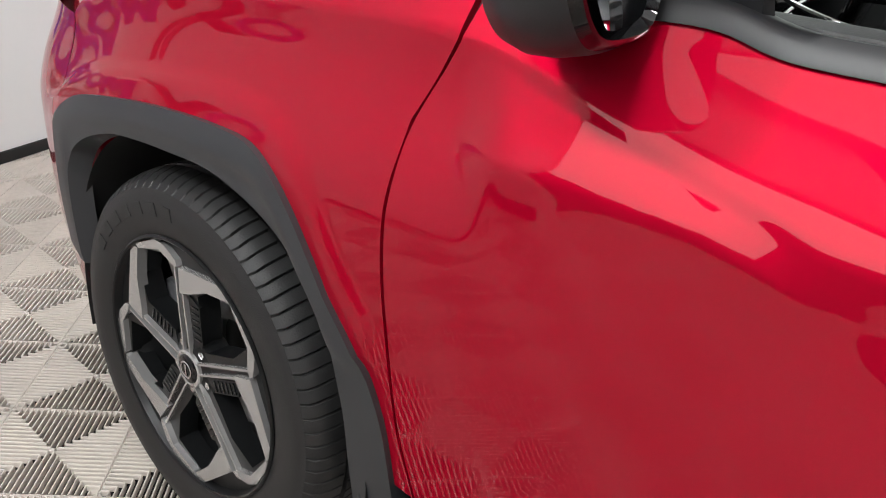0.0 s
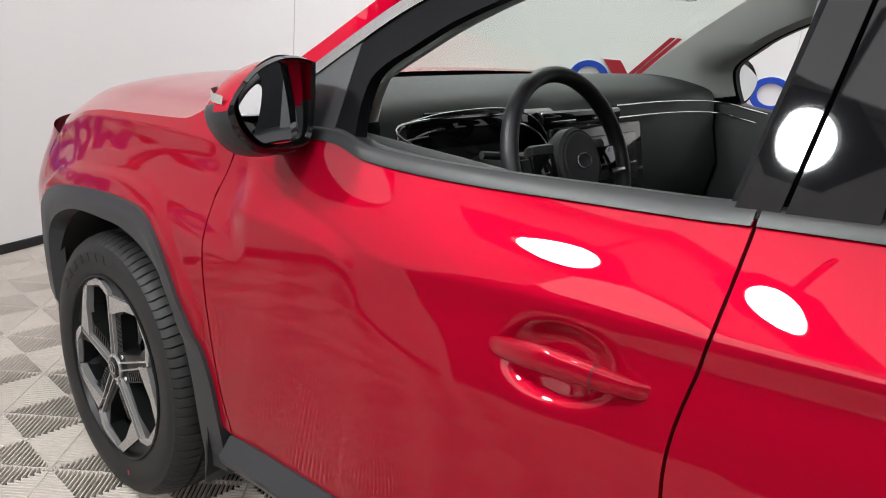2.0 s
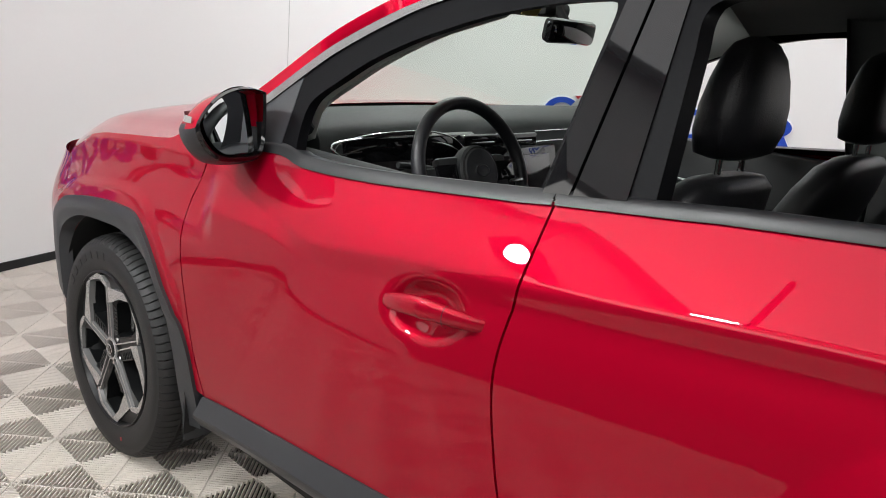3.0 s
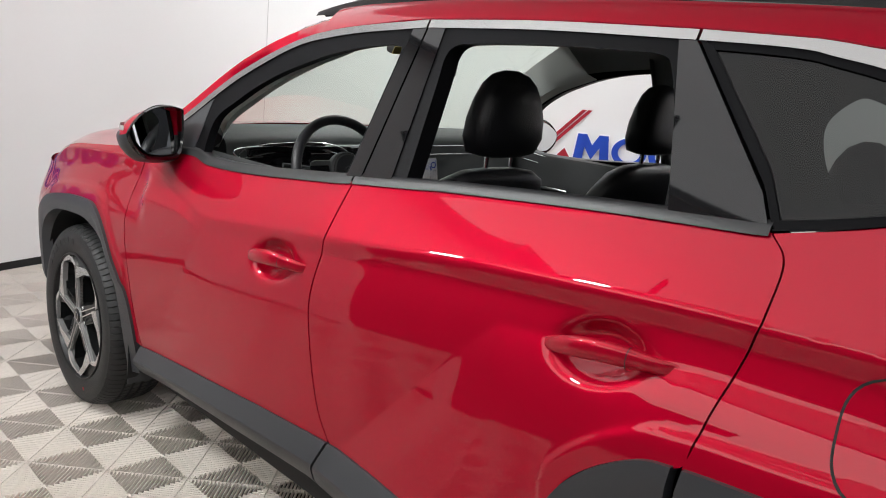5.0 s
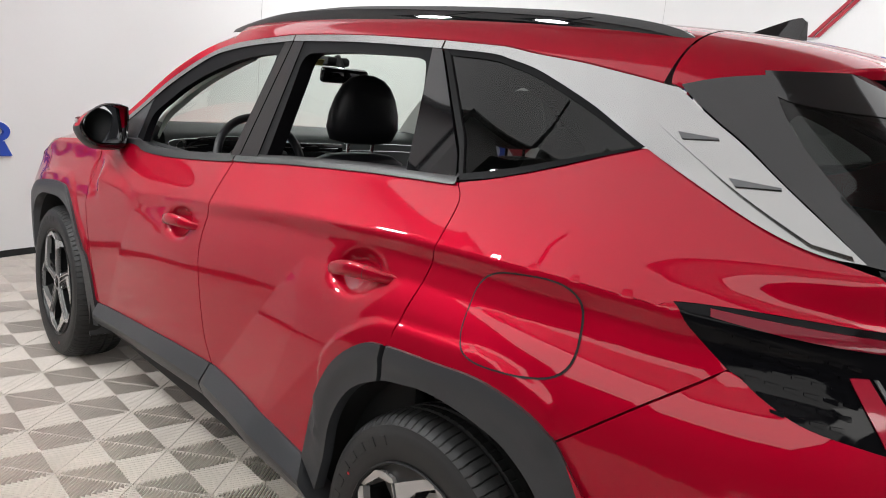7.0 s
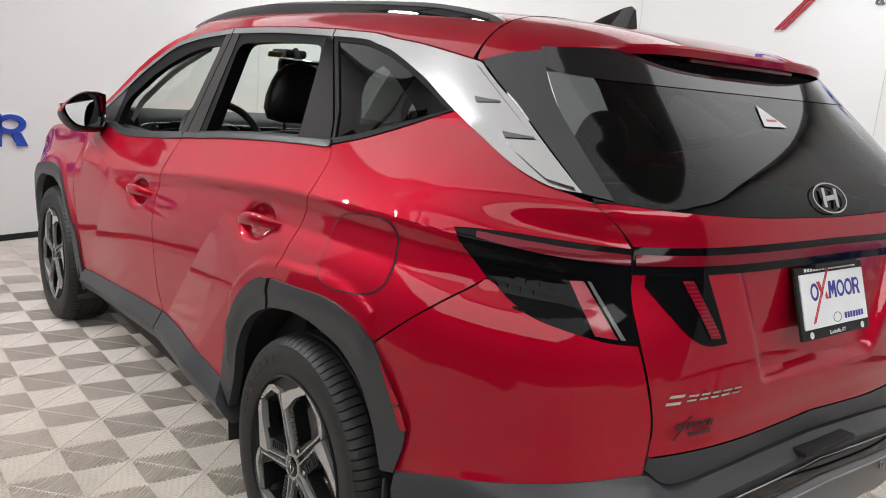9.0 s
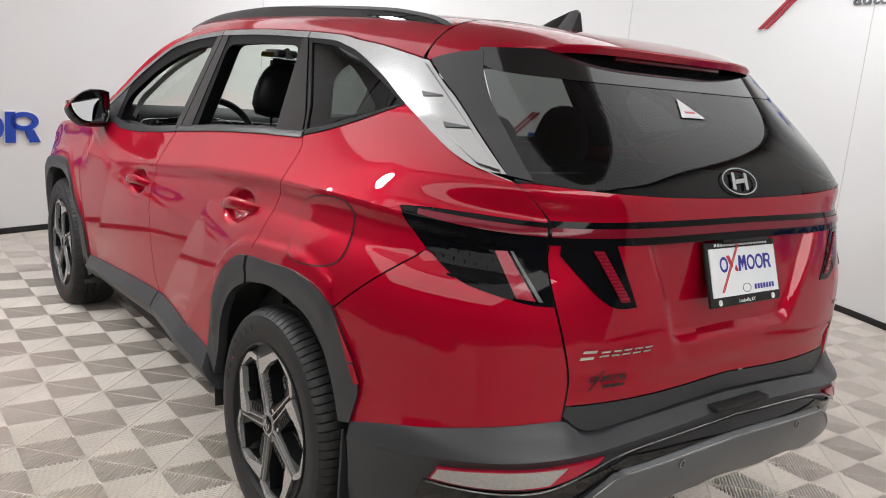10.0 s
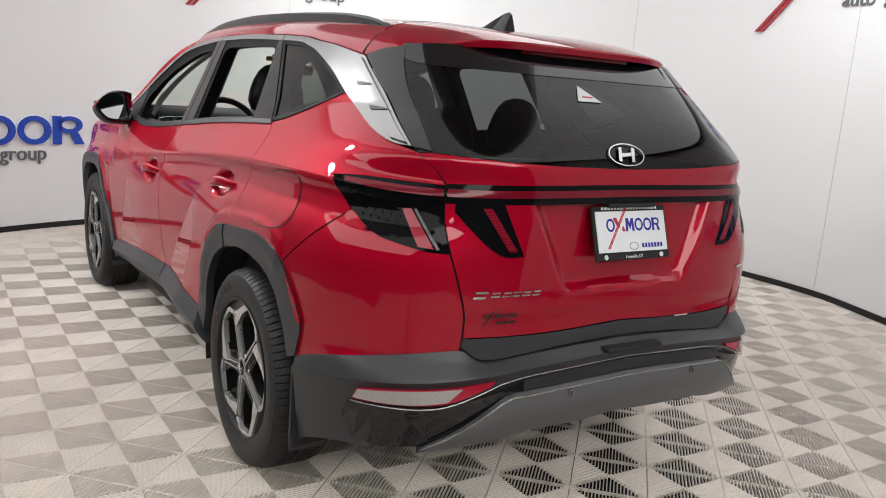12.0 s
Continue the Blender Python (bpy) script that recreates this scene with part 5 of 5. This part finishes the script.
# a word mark as plain shapes: rings, a slanted red cross, blocks
MARK_BLUE = [ring_shape(-.49, .1175, .14, .1175, .052), polygon([(0, 0), (.075, 0), (.088, .13), (.15, .03), (.212, .13), (.225, 0), (.30, 0), (.275, .235), (.20, .235), (.15, .15), (.10, .235), (.025, .235)]),
             ring_shape(.455, .1175, .142, .1175, .052), ring_shape(.755, .1175, .142, .1175, .052), join(polygon([(.91, 0), (.985, 0), (.985, .235), (.91, .235)]), ring_shape(1.055, .163, .115, .072, .045), polygon([(1.06, .10), (1.13, .10), (1.185, 0), (1.10, 0)]))]
MARK_RED = [slash(-.655, -.30, .035, .43, .036), slash(-.607, -.30, .083, .43, .034), polygon([(-.40, .25), (-.28, .25), (-.175, .10), (-.235, .04)]), polygon([(-.13, .045), (-.075, .105), (-.005, 0), (-.10, 0)])]
k = .128
for shp, mt in [(q, LETTER_BLUE) for q in MARK_BLUE] + [(q, LETTER_RED) for q in MARK_RED]:
    part("plate_shape", moved(extruded(shp, .004), PLATE_M @ Matrix.Translation((-.028, .004, .0042)) @ Matrix.Diagonal((k, k * 1.35, .1, 1))), mt, plate, smooth=False)
part("plate_ring", moved(extruded(ring_shape(0, 0, .019, .012, .002), .0006), PLATE_M @ Matrix.Translation((.0, -.042, .0042))), SIGN_GREY, plate)
for q in range(7):
    part("plate_bar", plate_box(.040 + q * .0135, -.042, .0045, .009, .014, .0008), LETTER_BLUE, plate)
for q in range(18):
    part("frame_bar", plate_box(-.115 + q * .0135, .076, .0015, .0095, .008, .001), WHITE, plate)
flat_text("Louisville, KY", .0135, WHITE, plate, PLATE_M @ Matrix.Translation((0, -.0785, .0012)), name="frame_lettering")
for sx in (-.12, .12):
    part("frame_dot", moved(lathe([(.001, 0), (.008, 0), (.008, .001)], 16), PLATE_M @ Matrix.Translation((sx, -.073, .0015)) @ pose(0, 0, 0, 90)), WHITE, plate)
part("plate_lamp", box(3.690, 0, 1.098, .03, .20, .012, .004), BLACK, car)


def gate_frame(y, z, off=.004):
    """A pose on the rear end: x to the right as seen from behind, y up, z outwards."""
    def p(yy, zz):
        a = abs(yy)
        lo, hi = 3.6, 4.5
        for _ in range(30):
            mid = (lo + hi) / 2
            if -skin(mid, zz)[1] > a:
                lo = mid
            else:
                hi = mid
        q = Vector(skin(lo, zz, off))
        q.y = yy
        return q
    o = p(y, z)
    r = (p(y + .02, z) - p(y - .02, z)).normalized()
    u = (p(y, z + .01) - p(y, z - .01)).normalized()
    n = r.cross(u).normalized()
    u = n.cross(r)
    m = Matrix((r, u, n)).transposed().to_4x4()
    m.translation = o
    return m


# chrome badge of plain slanted bars
for i, (w, h) in enumerate([(.038, .022), (.027, .014), (.025, .014), (.025, .014), (.027, .014), (.025, .014)]):
    m = gate_frame(-.545 + [0, .046, .080, .113, .147, .182][i], .850, .002)
    for z0, z1 in ((h * .2, h / 2), (-h / 2, -h * .2)):
        sh = polygon([(-w / 2 + .5 * z0, z0), (w / 2 + .5 * z0, z0), (w / 2 + .5 * z1, z1), (-w / 2 + .5 * z1, z1)])
        part("badge_shape", moved(extruded(sh, .004), m), CHROME, car, "chrome badge bar", smooth=False)
k = .062
mk = gate_frame(-.478, .778, .0012) @ Matrix.Translation((-.015, 0, 0)) @ Matrix.Diagonal((k, k * 1.1, .02, 1))
for shp in MARK_BLUE + MARK_RED:
    part("sticker_shape", moved(extruded(shp, .02), mk), BLACK, car, smooth=False)
for i in range(6):
    part("sticker_bar", moved(box(0, 0, 0, .008, .009, .0006), gate_frame(-.485 + i * .0115, .766, .0012)), BLACK, car)
part("side_badge", moved(box(0, 0, .001, .05, .010, .003, .001), gate_frame(.60, .865, .003)), CHROME, car)
# oval chrome emblem on the rear glass
em = gate_frame(-.015, 1.250, .004)
part("emblem", moved(extruded(ring_shape(0, 0, .076, .039, .0045, 40), .002), em), CHROME, car, "chrome oval emblem")
for pts in ([(-.040, -.022), (-.027, -.024), (-.015, .024), (-.027, .025)], [(.015, -.024), (.027, -.025), (.040, .022), (.027, .024)], [(-.022, -.008), (.019, -.004), (.022, .008), (-.019, .004)]):
    part("emblem_bar", moved(extruded(polygon(pts), .0025), em), CHROME, car)

# ---- interior ----
def profile_sweep(profile, y0, y1, n=8, bow=0.0):
    rows = []
    for y in np.linspace(y0, y1, n):
        f = 1 - (2 * (y - y0) / (y1 - y0) - 1) ** 2
        rows.append([(x - bow * f, y, z) for x, z in profile])
    v, f2 = grid(rows)
    m = len(profile)
    f2.append(list(range(m)))
    f2.append([len(v) - 1 - i for i in range(m)])
    return v, f2


dash_prof = [tuple(p) for p in curve2([(.40, 1.08), (.45, 1.165), (.55, 1.19), (.66, 1.192), (.75, 1.175), (.785, 1.155), (.79, 1.142)], 20)] + [(.80, 1.05), (.83, .95), (.80, .80), (.72, .62), (.45, .60)]
part("dashboard", profile_sweep(dash_prof, -.705, .705, 30, .06), DASH, car, "dark soft dashboard", sharp=50)
part("dash_recess", box(.755, -.37, 1.095, .06, .52, .10, .02), BLACK_GLOSS, car)
part("instrument_screen", moved(box(0, 0, 0, .012, .27, .115, .006), pose(.775, -.43, 1.095, 0, -12, 0)), SCREEN, car, "dark instrument screen")
trim_line = curve2([(.80, -.665, 1.085), (.785, -.645, 1.125), (.775, -.55, 1.146), (.765, -.40, 1.152), (.775, -.30, 1.150), (.80, -.235, 1.132), (.815, -.195, 1.09), (.83, -.17, 1.02), (.85, -.15, .95)], 40)
part("dash_trim", tube([tuple(p) for p in trim_line], .0022, 8), CHROME, car, "thin silver dashboard trim")
part("dash_trim", tube([(p[0] + .01, p[1] * .97 - .008, p[2] - .028) for p in trim_line], .0025, 8), CHROME, car)
for dz in (0, -.034):
    line = curve2([(.775, .16, 1.140 + dz), (.775, .40, 1.142 + dz), (.79, .60, 1.140 + dz), (.83, .70, 1.134 + dz), (.95, .735, 1.118 + dz), (1.22, .742, 1.098 + dz), (1.40, .745, 1.085 + dz)], 40)
    part("dash_trim", tube([tuple(p) for p in line], .0022, 8), CHROME, car)
    line[:, 1] *= -1
    part("door_line", tube([tuple(p) for p in line[14:]], .003, 8), CHROME, car)
part("air_vent", box(.79, -.03, 1.118, .03, .34, .045, .008), BLACK_GLOSS, car, "black air vent")
for yy in (-.12, .06):
    part("vent_slat", box(.806, yy, 1.118, .006, .10, .006, .002), CHROME, car)
part("control_panel", moved(box(0, 0, 0, .03, .40, .30, .012), pose(.85, .01, .96, 0, -14, 0)), BLACK_GLOSS, car, "gloss black centre console")
part("centre_screen", moved(box(0, 0, 0, .01, .28, .13, .004), pose(.862, .01, 1.02, 0, -14, 0)), SCREEN, car, "dark centre screen")
part("console", box(1.25, 0, .66, .80, .26, .22, .03), TRIM, car, "dark centre console")
part("cabin_floor", box(1.7, 0, .37, 2.9, 1.40, .05), BLACK, car)
part("cargo_floor", box(3.05, 0, .72, 1.05, 1.20, .04), TRIM, car)
part("firewall", box(.42, 0, .72, .03, 1.40, .78), BLACK, car)

# steering wheel
sw = new("steering_wheel")
sw.parent = car
sw.matrix_local = pose(1.035, -.405, 1.085, 0, 68, 0)
tagged(sw, "black leather steering wheel with silver trim")
ring = [(.182 * math.cos(a), .186 * math.sin(a), 0) for a in np.linspace(0, 2 * math.pi, 64, endpoint=False)]
part("rim", tube(ring, .0165, 14, closed=True, squash=1.1), LEATHER, sw, "leather rim")
part("pad", join(moved(lathe([(.001, -.034), (.055, -.032), (.068, -.022), (.070, 0), (.06, .02)], 40), pose(0, 0, 0, -90, 0, 0)), box(.0, 0, -.004, .09, .25, .03, .012)), TRIM, sw, "padded centre")
part("pad_ring", moved(lathe([(.060, -.0295), (.0625, -.030), (.0625, -.027)], 40), pose(0, 0, 0, -90, 0, 0)), BLACK, sw)
part("spoke", box(0, -.12, .0, .04, .09, .02, .006), TRIM, sw)
part("spoke", box(0, .12, .0, .04, .09, .02, .006), TRIM, sw)
part("spoke", box(.11, 0, .0, .12, .07, .02, .006), TRIM, sw)
part("button_panel", box(0, .105, .012, .05, .07, .012, .004), BLACK_GLOSS, sw)
part("button_panel", box(0, -.105, .012, .05, .07, .012, .004), BLACK_GLOSS, sw)
part("spoke_trim", box(.03, .145, .012, .012, .055, .012, .004), SATIN, sw)
part("emblem", moved(extruded(ring_shape(0, 0, .025, .016, .003, 24), .003), pose(0, 0, .033, 0, 0, 90)), CHROME, sw)
part("steering_column", tube([(1.0, -.405, 1.06), (.78, -.405, .99)], [.045, .06], 16), TRIM, car)
part("stalk", tube([(.98, -.40, 1.075), (.97, -.55, 1.10), (.965, -.60, 1.105)], .008, 8), TRIM, car)


# seats
def cushion(sections, n=28):
    """A soft form from rounded cross-sections: (x, z, half width, half depth, lean)."""
    rings = []
    for x, z, w, d, lean in sections:
        ring = []
        for a in np.linspace(0, 2 * math.pi, n, endpoint=False):
            c, s = math.cos(a), math.sin(a)
            k = (abs(c) ** 3 + abs(s) ** 3) ** (-1 / 3)
            ring.append((x + d * s * k, w * c * k, z + lean * d * s * k))
        rings.append(ring)
    v, f = grid(rings, close_v=True)
    f.append(list(reversed(range(n))))
    f.append([len(v) - n + i for i in range(n)])
    return v, f


BACK = cushion([(1.48, .62, .20, .05, 0), (1.49, .66, .235, .075, 0), (1.54, .85, .250, .080, 0), (1.60, 1.00, .245, .075, 0), (1.645, 1.10, .225, .068, 0), (1.675, 1.165, .185, .058, 0), (1.688, 1.192, .13, .040, 0), (1.692, 1.200, .06, .02, 0)])
HEAD = cushion([(1.690, 1.232, .07, .030, 0), (1.692, 1.243, .118, .048, 0), (1.697, 1.285, .136, .056, 0), (1.700, 1.335, .130, .056, 0), (1.702, 1.385, .113, .050, 0), (1.703, 1.425, .090, .042, 0), (1.703, 1.450, .062, .030, 0), (1.703, 1.463, .022, .012, 0)])
SEAT = cushion([(1.27, .50, .21, .24, 0), (1.27, .54, .25, .27, 0), (1.27, .62, .25, .27, 0), (1.27, .655, .23, .25, 0), (1.27, .665, .15, .2, 0)])
for sy in (-.38, .38):
    seat = new("front_seat")
    seat.parent = car
    tagged(seat, "black leather front seat")
    t = Matrix.Translation((0, sy, 0))
    part("cushion", moved(SEAT, t), LEATHER, seat)
    part("backrest", moved(BACK, t), LEATHER, seat, sharp=60)
    part("headrest", moved(HEAD, t), LEATHER, seat, "rounded black headrest", sharp=60)
    for px in (-.05, .05):
        part("headrest_post", tube([(1.69, sy + px, 1.17), (1.69, sy + px, 1.25)], .0065, 10), CHROME, seat)
RBACK = cushion([(2.46, .60, .60, .07, 0), (2.50, .80, .66, .08, 0), (2.56, 1.00, .64, .075, 0), (2.60, 1.10, .60, .06, 0), (2.61, 1.125, .54, .03, 0)])
rear_seat = new("rear_seat")
rear_seat.parent = car
tagged(rear_seat, "black leather rear bench")
part("backrest", RBACK, LEATHER, rear_seat, sharp=60)
part("cushion", cushion([(2.25, .48, .60, .24, 0), (2.25, .55, .66, .27, 0), (2.25, .63, .65, .26, 0), (2.25, .66, .5, .2, 0)]), LEATHER, rear_seat, sharp=60)
for sy, top in ((-.36, 0), (0, -.05), (.36, 0)):
    part("headrest", moved(HEAD, Matrix.Translation((.92, sy, -.075 + top))), LEATHER, rear_seat, "rounded black headrest", sharp=60)

# door linings, headliner, inner pillars
for y in (-.755,):
    lining = join(box(1.10, y, .78, 1.05, .05, .70, .02), box(2.10, y, .80, .95, .05, .72, .02))
    both_sides("door_lining", lining, TRIM, "dark door lining")
    both_sides("door_pull", box(1.02, -.725, .985, .17, .02, .022, .008), CHROME, "silver inner door handle")
    both_sides("armrest", box(1.25, -.715, .90, .5, .06, .05, .02), TRIM)
    both_sides("cargo_lining", box(3.02, -.69, .95, .85, .04, .50, .015), TRIM, "dark cargo side lining")
rows = []
for x in np.linspace(1.16, 3.05, 40):
    rows.append([(x, roof_point(x, k)[1] * .985, roof_point(x, k)[2] - .030 - .02 * (1 - k) ** 3) for k in np.linspace(0, 1, 12)])
d = grid(rows)
part("headliner", join(d, mirrored(d)), HEADLINER, car, "light grey roof lining")
rows = []
for f, o in zip(fs, curve2(OPEN_F[1:10], 40)):
    s = screen_edge(f)
    w = np.array(skin(o[0], o[1], -.048))
    rows.append([tuple(w), tuple(w * .75 + s * .25 + np.array([.01, .03, -.015])), tuple(w * .35 + s * .65 + np.array([.02, .04, -.02])), tuple(s + np.array([.004, .045, -.004]))])
both_sides("inner_a_pillar", grid(rows), PILLAR, "light grey inner pillar trim")
both_sides("inner_b_pillar", skin_panel([coons([(1.545, 1.16), (1.53, 1.55)], [(1.69, 1.16), (1.65, 1.55)], [(1.545, 1.16), (1.69, 1.16)], [(1.53, 1.55), (1.65, 1.55)], 6, 20, False)], -.05, .03), HEADLINER, "grey inner pillar trim")
both_sides("inner_rear_pillar", skin_panel([coons([(2.46, 1.22), (2.36, 1.545)], [(2.66, 1.24), (2.42, 1.545)], [(2.46, 1.22), (2.66, 1.24)], [(2.36, 1.545), (2.42, 1.545)], 6, 20, False)], -.05, .03), TRIM)
part("rear_view_mirror", moved(box(0, 0, 0, .035, .25, .068, .016), pose(.985, 0, 1.452, 0, 8, 6)), BLACK_GLOSS, car, "black rear-view mirror")
part("mirror_stalk", tube([(.97, 0, 1.47), (.92, 0, 1.53)], .016, 10), BLACK, car)
part("camera_cover", box(.86, 0, 1.51, .16, .12, .04, .015), BLACK, car)
part("overhead_console", box(1.26, 0, 1.595, .22, .20, .03, .012), TRIM, car, "dark overhead console")
part("toll_sticker", moved(box(0, 0, 0, .002, .07, .03), pose(.93, -.11, 1.50, 0, 32, 0)), material("yellow_paper", (.45, .36, .10), rough=.7), car, "small yellow sticker on the windscreen")
tri = moved(extruded(polygon([(-.010, .036), (.054, -.036), (-.046, -.036)]), .001), gate_frame(-.066, 1.425, .0015))
sticker = part("window_sticker", tri, WHITE, car, "white triangular sticker on the rear window", smooth=False)
part("sticker_bar", moved(box(.004, -.016, .0012, .044, .007, .0006), gate_frame(-.066, 1.425, .0015)), LETTER_RED, sticker)

# ---- wall signs ----
arc = np.concatenate([[0], np.cumsum(np.linalg.norm(np.diff(wall_line, axis=0), axis=1))])


def along_wall(x, y, ds):
    """The point ds metres to the right along the wall, as seen from inside."""
    i = int(np.argmin(np.linalg.norm(wall_line - np.array([x, y]), axis=1)))
    return np.interp(arc[i] + ds, arc, wall_line[:, 0]), np.interp(arc[i] + ds, arc, wall_line[:, 1])


def wall_sign(x, y, z):
    """A dealer's sign of plain raised shapes; (x, y) at the left of its first blue block, z its base line."""
    t = thing("wall_sign", "blue and red raised shapes on the white wall", "sign", group="wall signs")
    def put(shape, cx, mat, depth=.020):
        px, py = along_wall(x, y, cx)
        m = wall_frame(px, py, z)
        v, f = shape
        return moved(([(p[0] - cx, p[1], p[2]) for p in v], f), m @ Matrix.Translation((0, 0, .004)))
    for shp in MARK_BLUE + MARK_RED:
        xs = [p[0] for p in shp[0]]
        cx = (min(xs) + max(xs)) / 2
        mt = SIGN_BLUE if any(shp is q for q in MARK_BLUE) else SIGN_RED
        ys = [p[1] for p in shp[0]]
        cy = (min(ys) + max(ys)) / 2
        part("raised_shape", put(extruded(shp, .022), cx, mt), mt, t, smooth=False)
        kx, ky = 1 + .022 / (max(xs) - min(xs)), 1 + .022 / (max(ys) - min(ys))
        wide = [((p[0] - cx) * kx + cx, (p[1] - cy) * ky + cy, 0) for p in shp[0]], shp[1]
        part("white_edge", put(extruded(wide, .010), cx, SIGN_EDGE), SIGN_EDGE, t, smooth=False)
    for i, w in enumerate(("auto", "group")):
        cx = (.235, .665)[i]
        px, py = along_wall(x, y, cx)
        flat_text(w, .165, SIGN_GREY, t, wall_frame(px, py, z - .125) @ Matrix.Translation((0, 0, .008)), .008, "lettering")


for sx, sy, sz in [(*along_wall(-1.52, -1.80, .12), .705), (*along_wall(-.98, 3.42, .04), .79), (-2.28, .98, 2.28), (1.60, 4.12, 2.36), (4.2, 3.2, .82)]:
    wall_sign(sx, sy, sz)

# ---- floor tiles: diamonds of plastic ribs ----
TILE_TURN, SQ = radians(-1.0), 0.2005
TILE_O = (-.598, -1.000)


def tile_mesh():
    """A diamond of four fields of ribs, each field closed by a thin bar along the tile's edge."""
    s = SQ / math.sqrt(2)
    verts, faces = [], []
    n = 22
    pitch = 2 * s / n
    for q in range(4):
        rot = Matrix.Rotation(radians(45 + 90 * q), 4, "Z")
        for i in range(n):
            o = -s + (i + .5) * pitch
            w = pitch * .175
            p0, p1 = abs(o) + .0004, s - .0030
            if p1 - p0 < .002:
                continue
            k = len(verts)
            for hw, z in ((w, -.014), (w * .92, -.0022), (w * .5, 0.0)):
                verts += [(rot @ Vector((a, b, z)))[:] for a, b in ((p0, o - hw), (p1, o - hw), (p1, o + hw), (p0, o + hw))]
            for lv, edges in ((0, (0, 2)), (4, (0, 2, 3))):
                for e in edges:
                    faces.append([k + lv + e, k + lv + (e + 1) % 4, k + lv + 4 + (e + 1) % 4, k + lv + 4 + e])
            faces.append([k + 8, k + 9, k + 10, k + 11])
        k = len(verts)
        for z in (-.014, -.0022):
            verts += [(rot @ Vector((a, b, z)))[:] for a, b in ((s - .0032, -s), (s - .0011, -s), (s - .0011, s), (s - .0032, s))]
        faces += [[k + e, k + (e + 1) % 4, k + 4 + (e + 1) % 4, k + 4 + e] for e in range(4)] + [[k + 4, k + 5, k + 6, k + 7]]
    k = len(verts)
    for r, z in ((.0075, -.01), (.0075, -.001), (.0045, .0)):
        verts += [(r, 0, z), (0, r, z), (-r, 0, z), (0, -r, z)]
    faces += [[k + lv + e, k + lv + (e + 1) % 4, k + lv + 4 + (e + 1) % 4, k + lv + 4 + e] for lv in (0, 4) for e in range(4)] + [[k + 8, k + 9, k + 10, k + 11]]
    return verts, faces


floor = thing("floor", "beige grey plastic tile floor of diagonal ribs", "floor", kind="structure")
# ground sheet; its near-black colour deepens the shade between the ribs
part("floor_base", grid([[(-5, -13, -.0305), (-5, 7.5, -.0305)], [(12, -13, -.0305), (12, 7.5, -.0305)]]), TILE_BASE, floor, "ground under the ribs, near-black for the shade in their gaps")
tv, tf = tile_mesh()
tile_me = make_mesh("tile", tv, tf, TILE, smooth=False)
ct, st = math.cos(TILE_TURN), math.sin(TILE_TURN)
near, far = [], []
FIELD = np.vstack([wall_line, [(6.6, 0), (6.7, -2.2), (5.6, -3.4), (3.0, -3.6), (1.0, -3.3)]])
reach = np.linalg.norm(FIELD - wall_mid, axis=1)
for i in range(-30, 45):
    for j in range(-30, 32):
        if (i + j) % 2 == 0:
            continue
        a, b = i * SQ, j * SQ
        x, y = TILE_O[0] + a * ct - b * st, TILE_O[1] + a * st + b * ct
        w = np.array([x, y]) - wall_mid
        dist = np.linalg.norm(w)
        cosine = ((FIELD - wall_mid) @ w) / (max(dist, 1e-6) * reach)
        if dist > reach[int(np.argmax(cosine))] + .22:
            continue
        hidden = .3 < x < 3.2 and abs(y) < .45
        key = min(abs(x - 1.0) * .5 + abs(y + 1.1), abs(x - 3.9) * .9 + abs(y - .6) * .6, abs(x + 1.0) + abs(y + .9)) + (9 if hidden else 0)
        near.append((key, x, y))
near.sort()
near, far = near[:300], near[300:]
m_rot = Matrix.Rotation(TILE_TURN, 4, "Z")
for _, x, y in near:
    ob = new("tile", tile_me)
    ob.parent = floor
    ob.matrix_local = Matrix.Translation((x, y, 0)) @ m_rot
base_v = np.array(tv)
rv = np.stack([base_v[:, 0] * ct - base_v[:, 1] * st, base_v[:, 0] * st + base_v[:, 1] * ct, base_v[:, 2]], axis=1)
allv, allf = [], []
for _, x, y in far:
    k = len(allv)
    allv.extend((rv + np.array([x, y, 0])).tolist())
    allf.extend([[q + k for q in f] for f in tf])
tagged(part("tile_field", (allv, allf), TILE, floor, "ribbed floor tiles further off", smooth=False), kind="stuff")
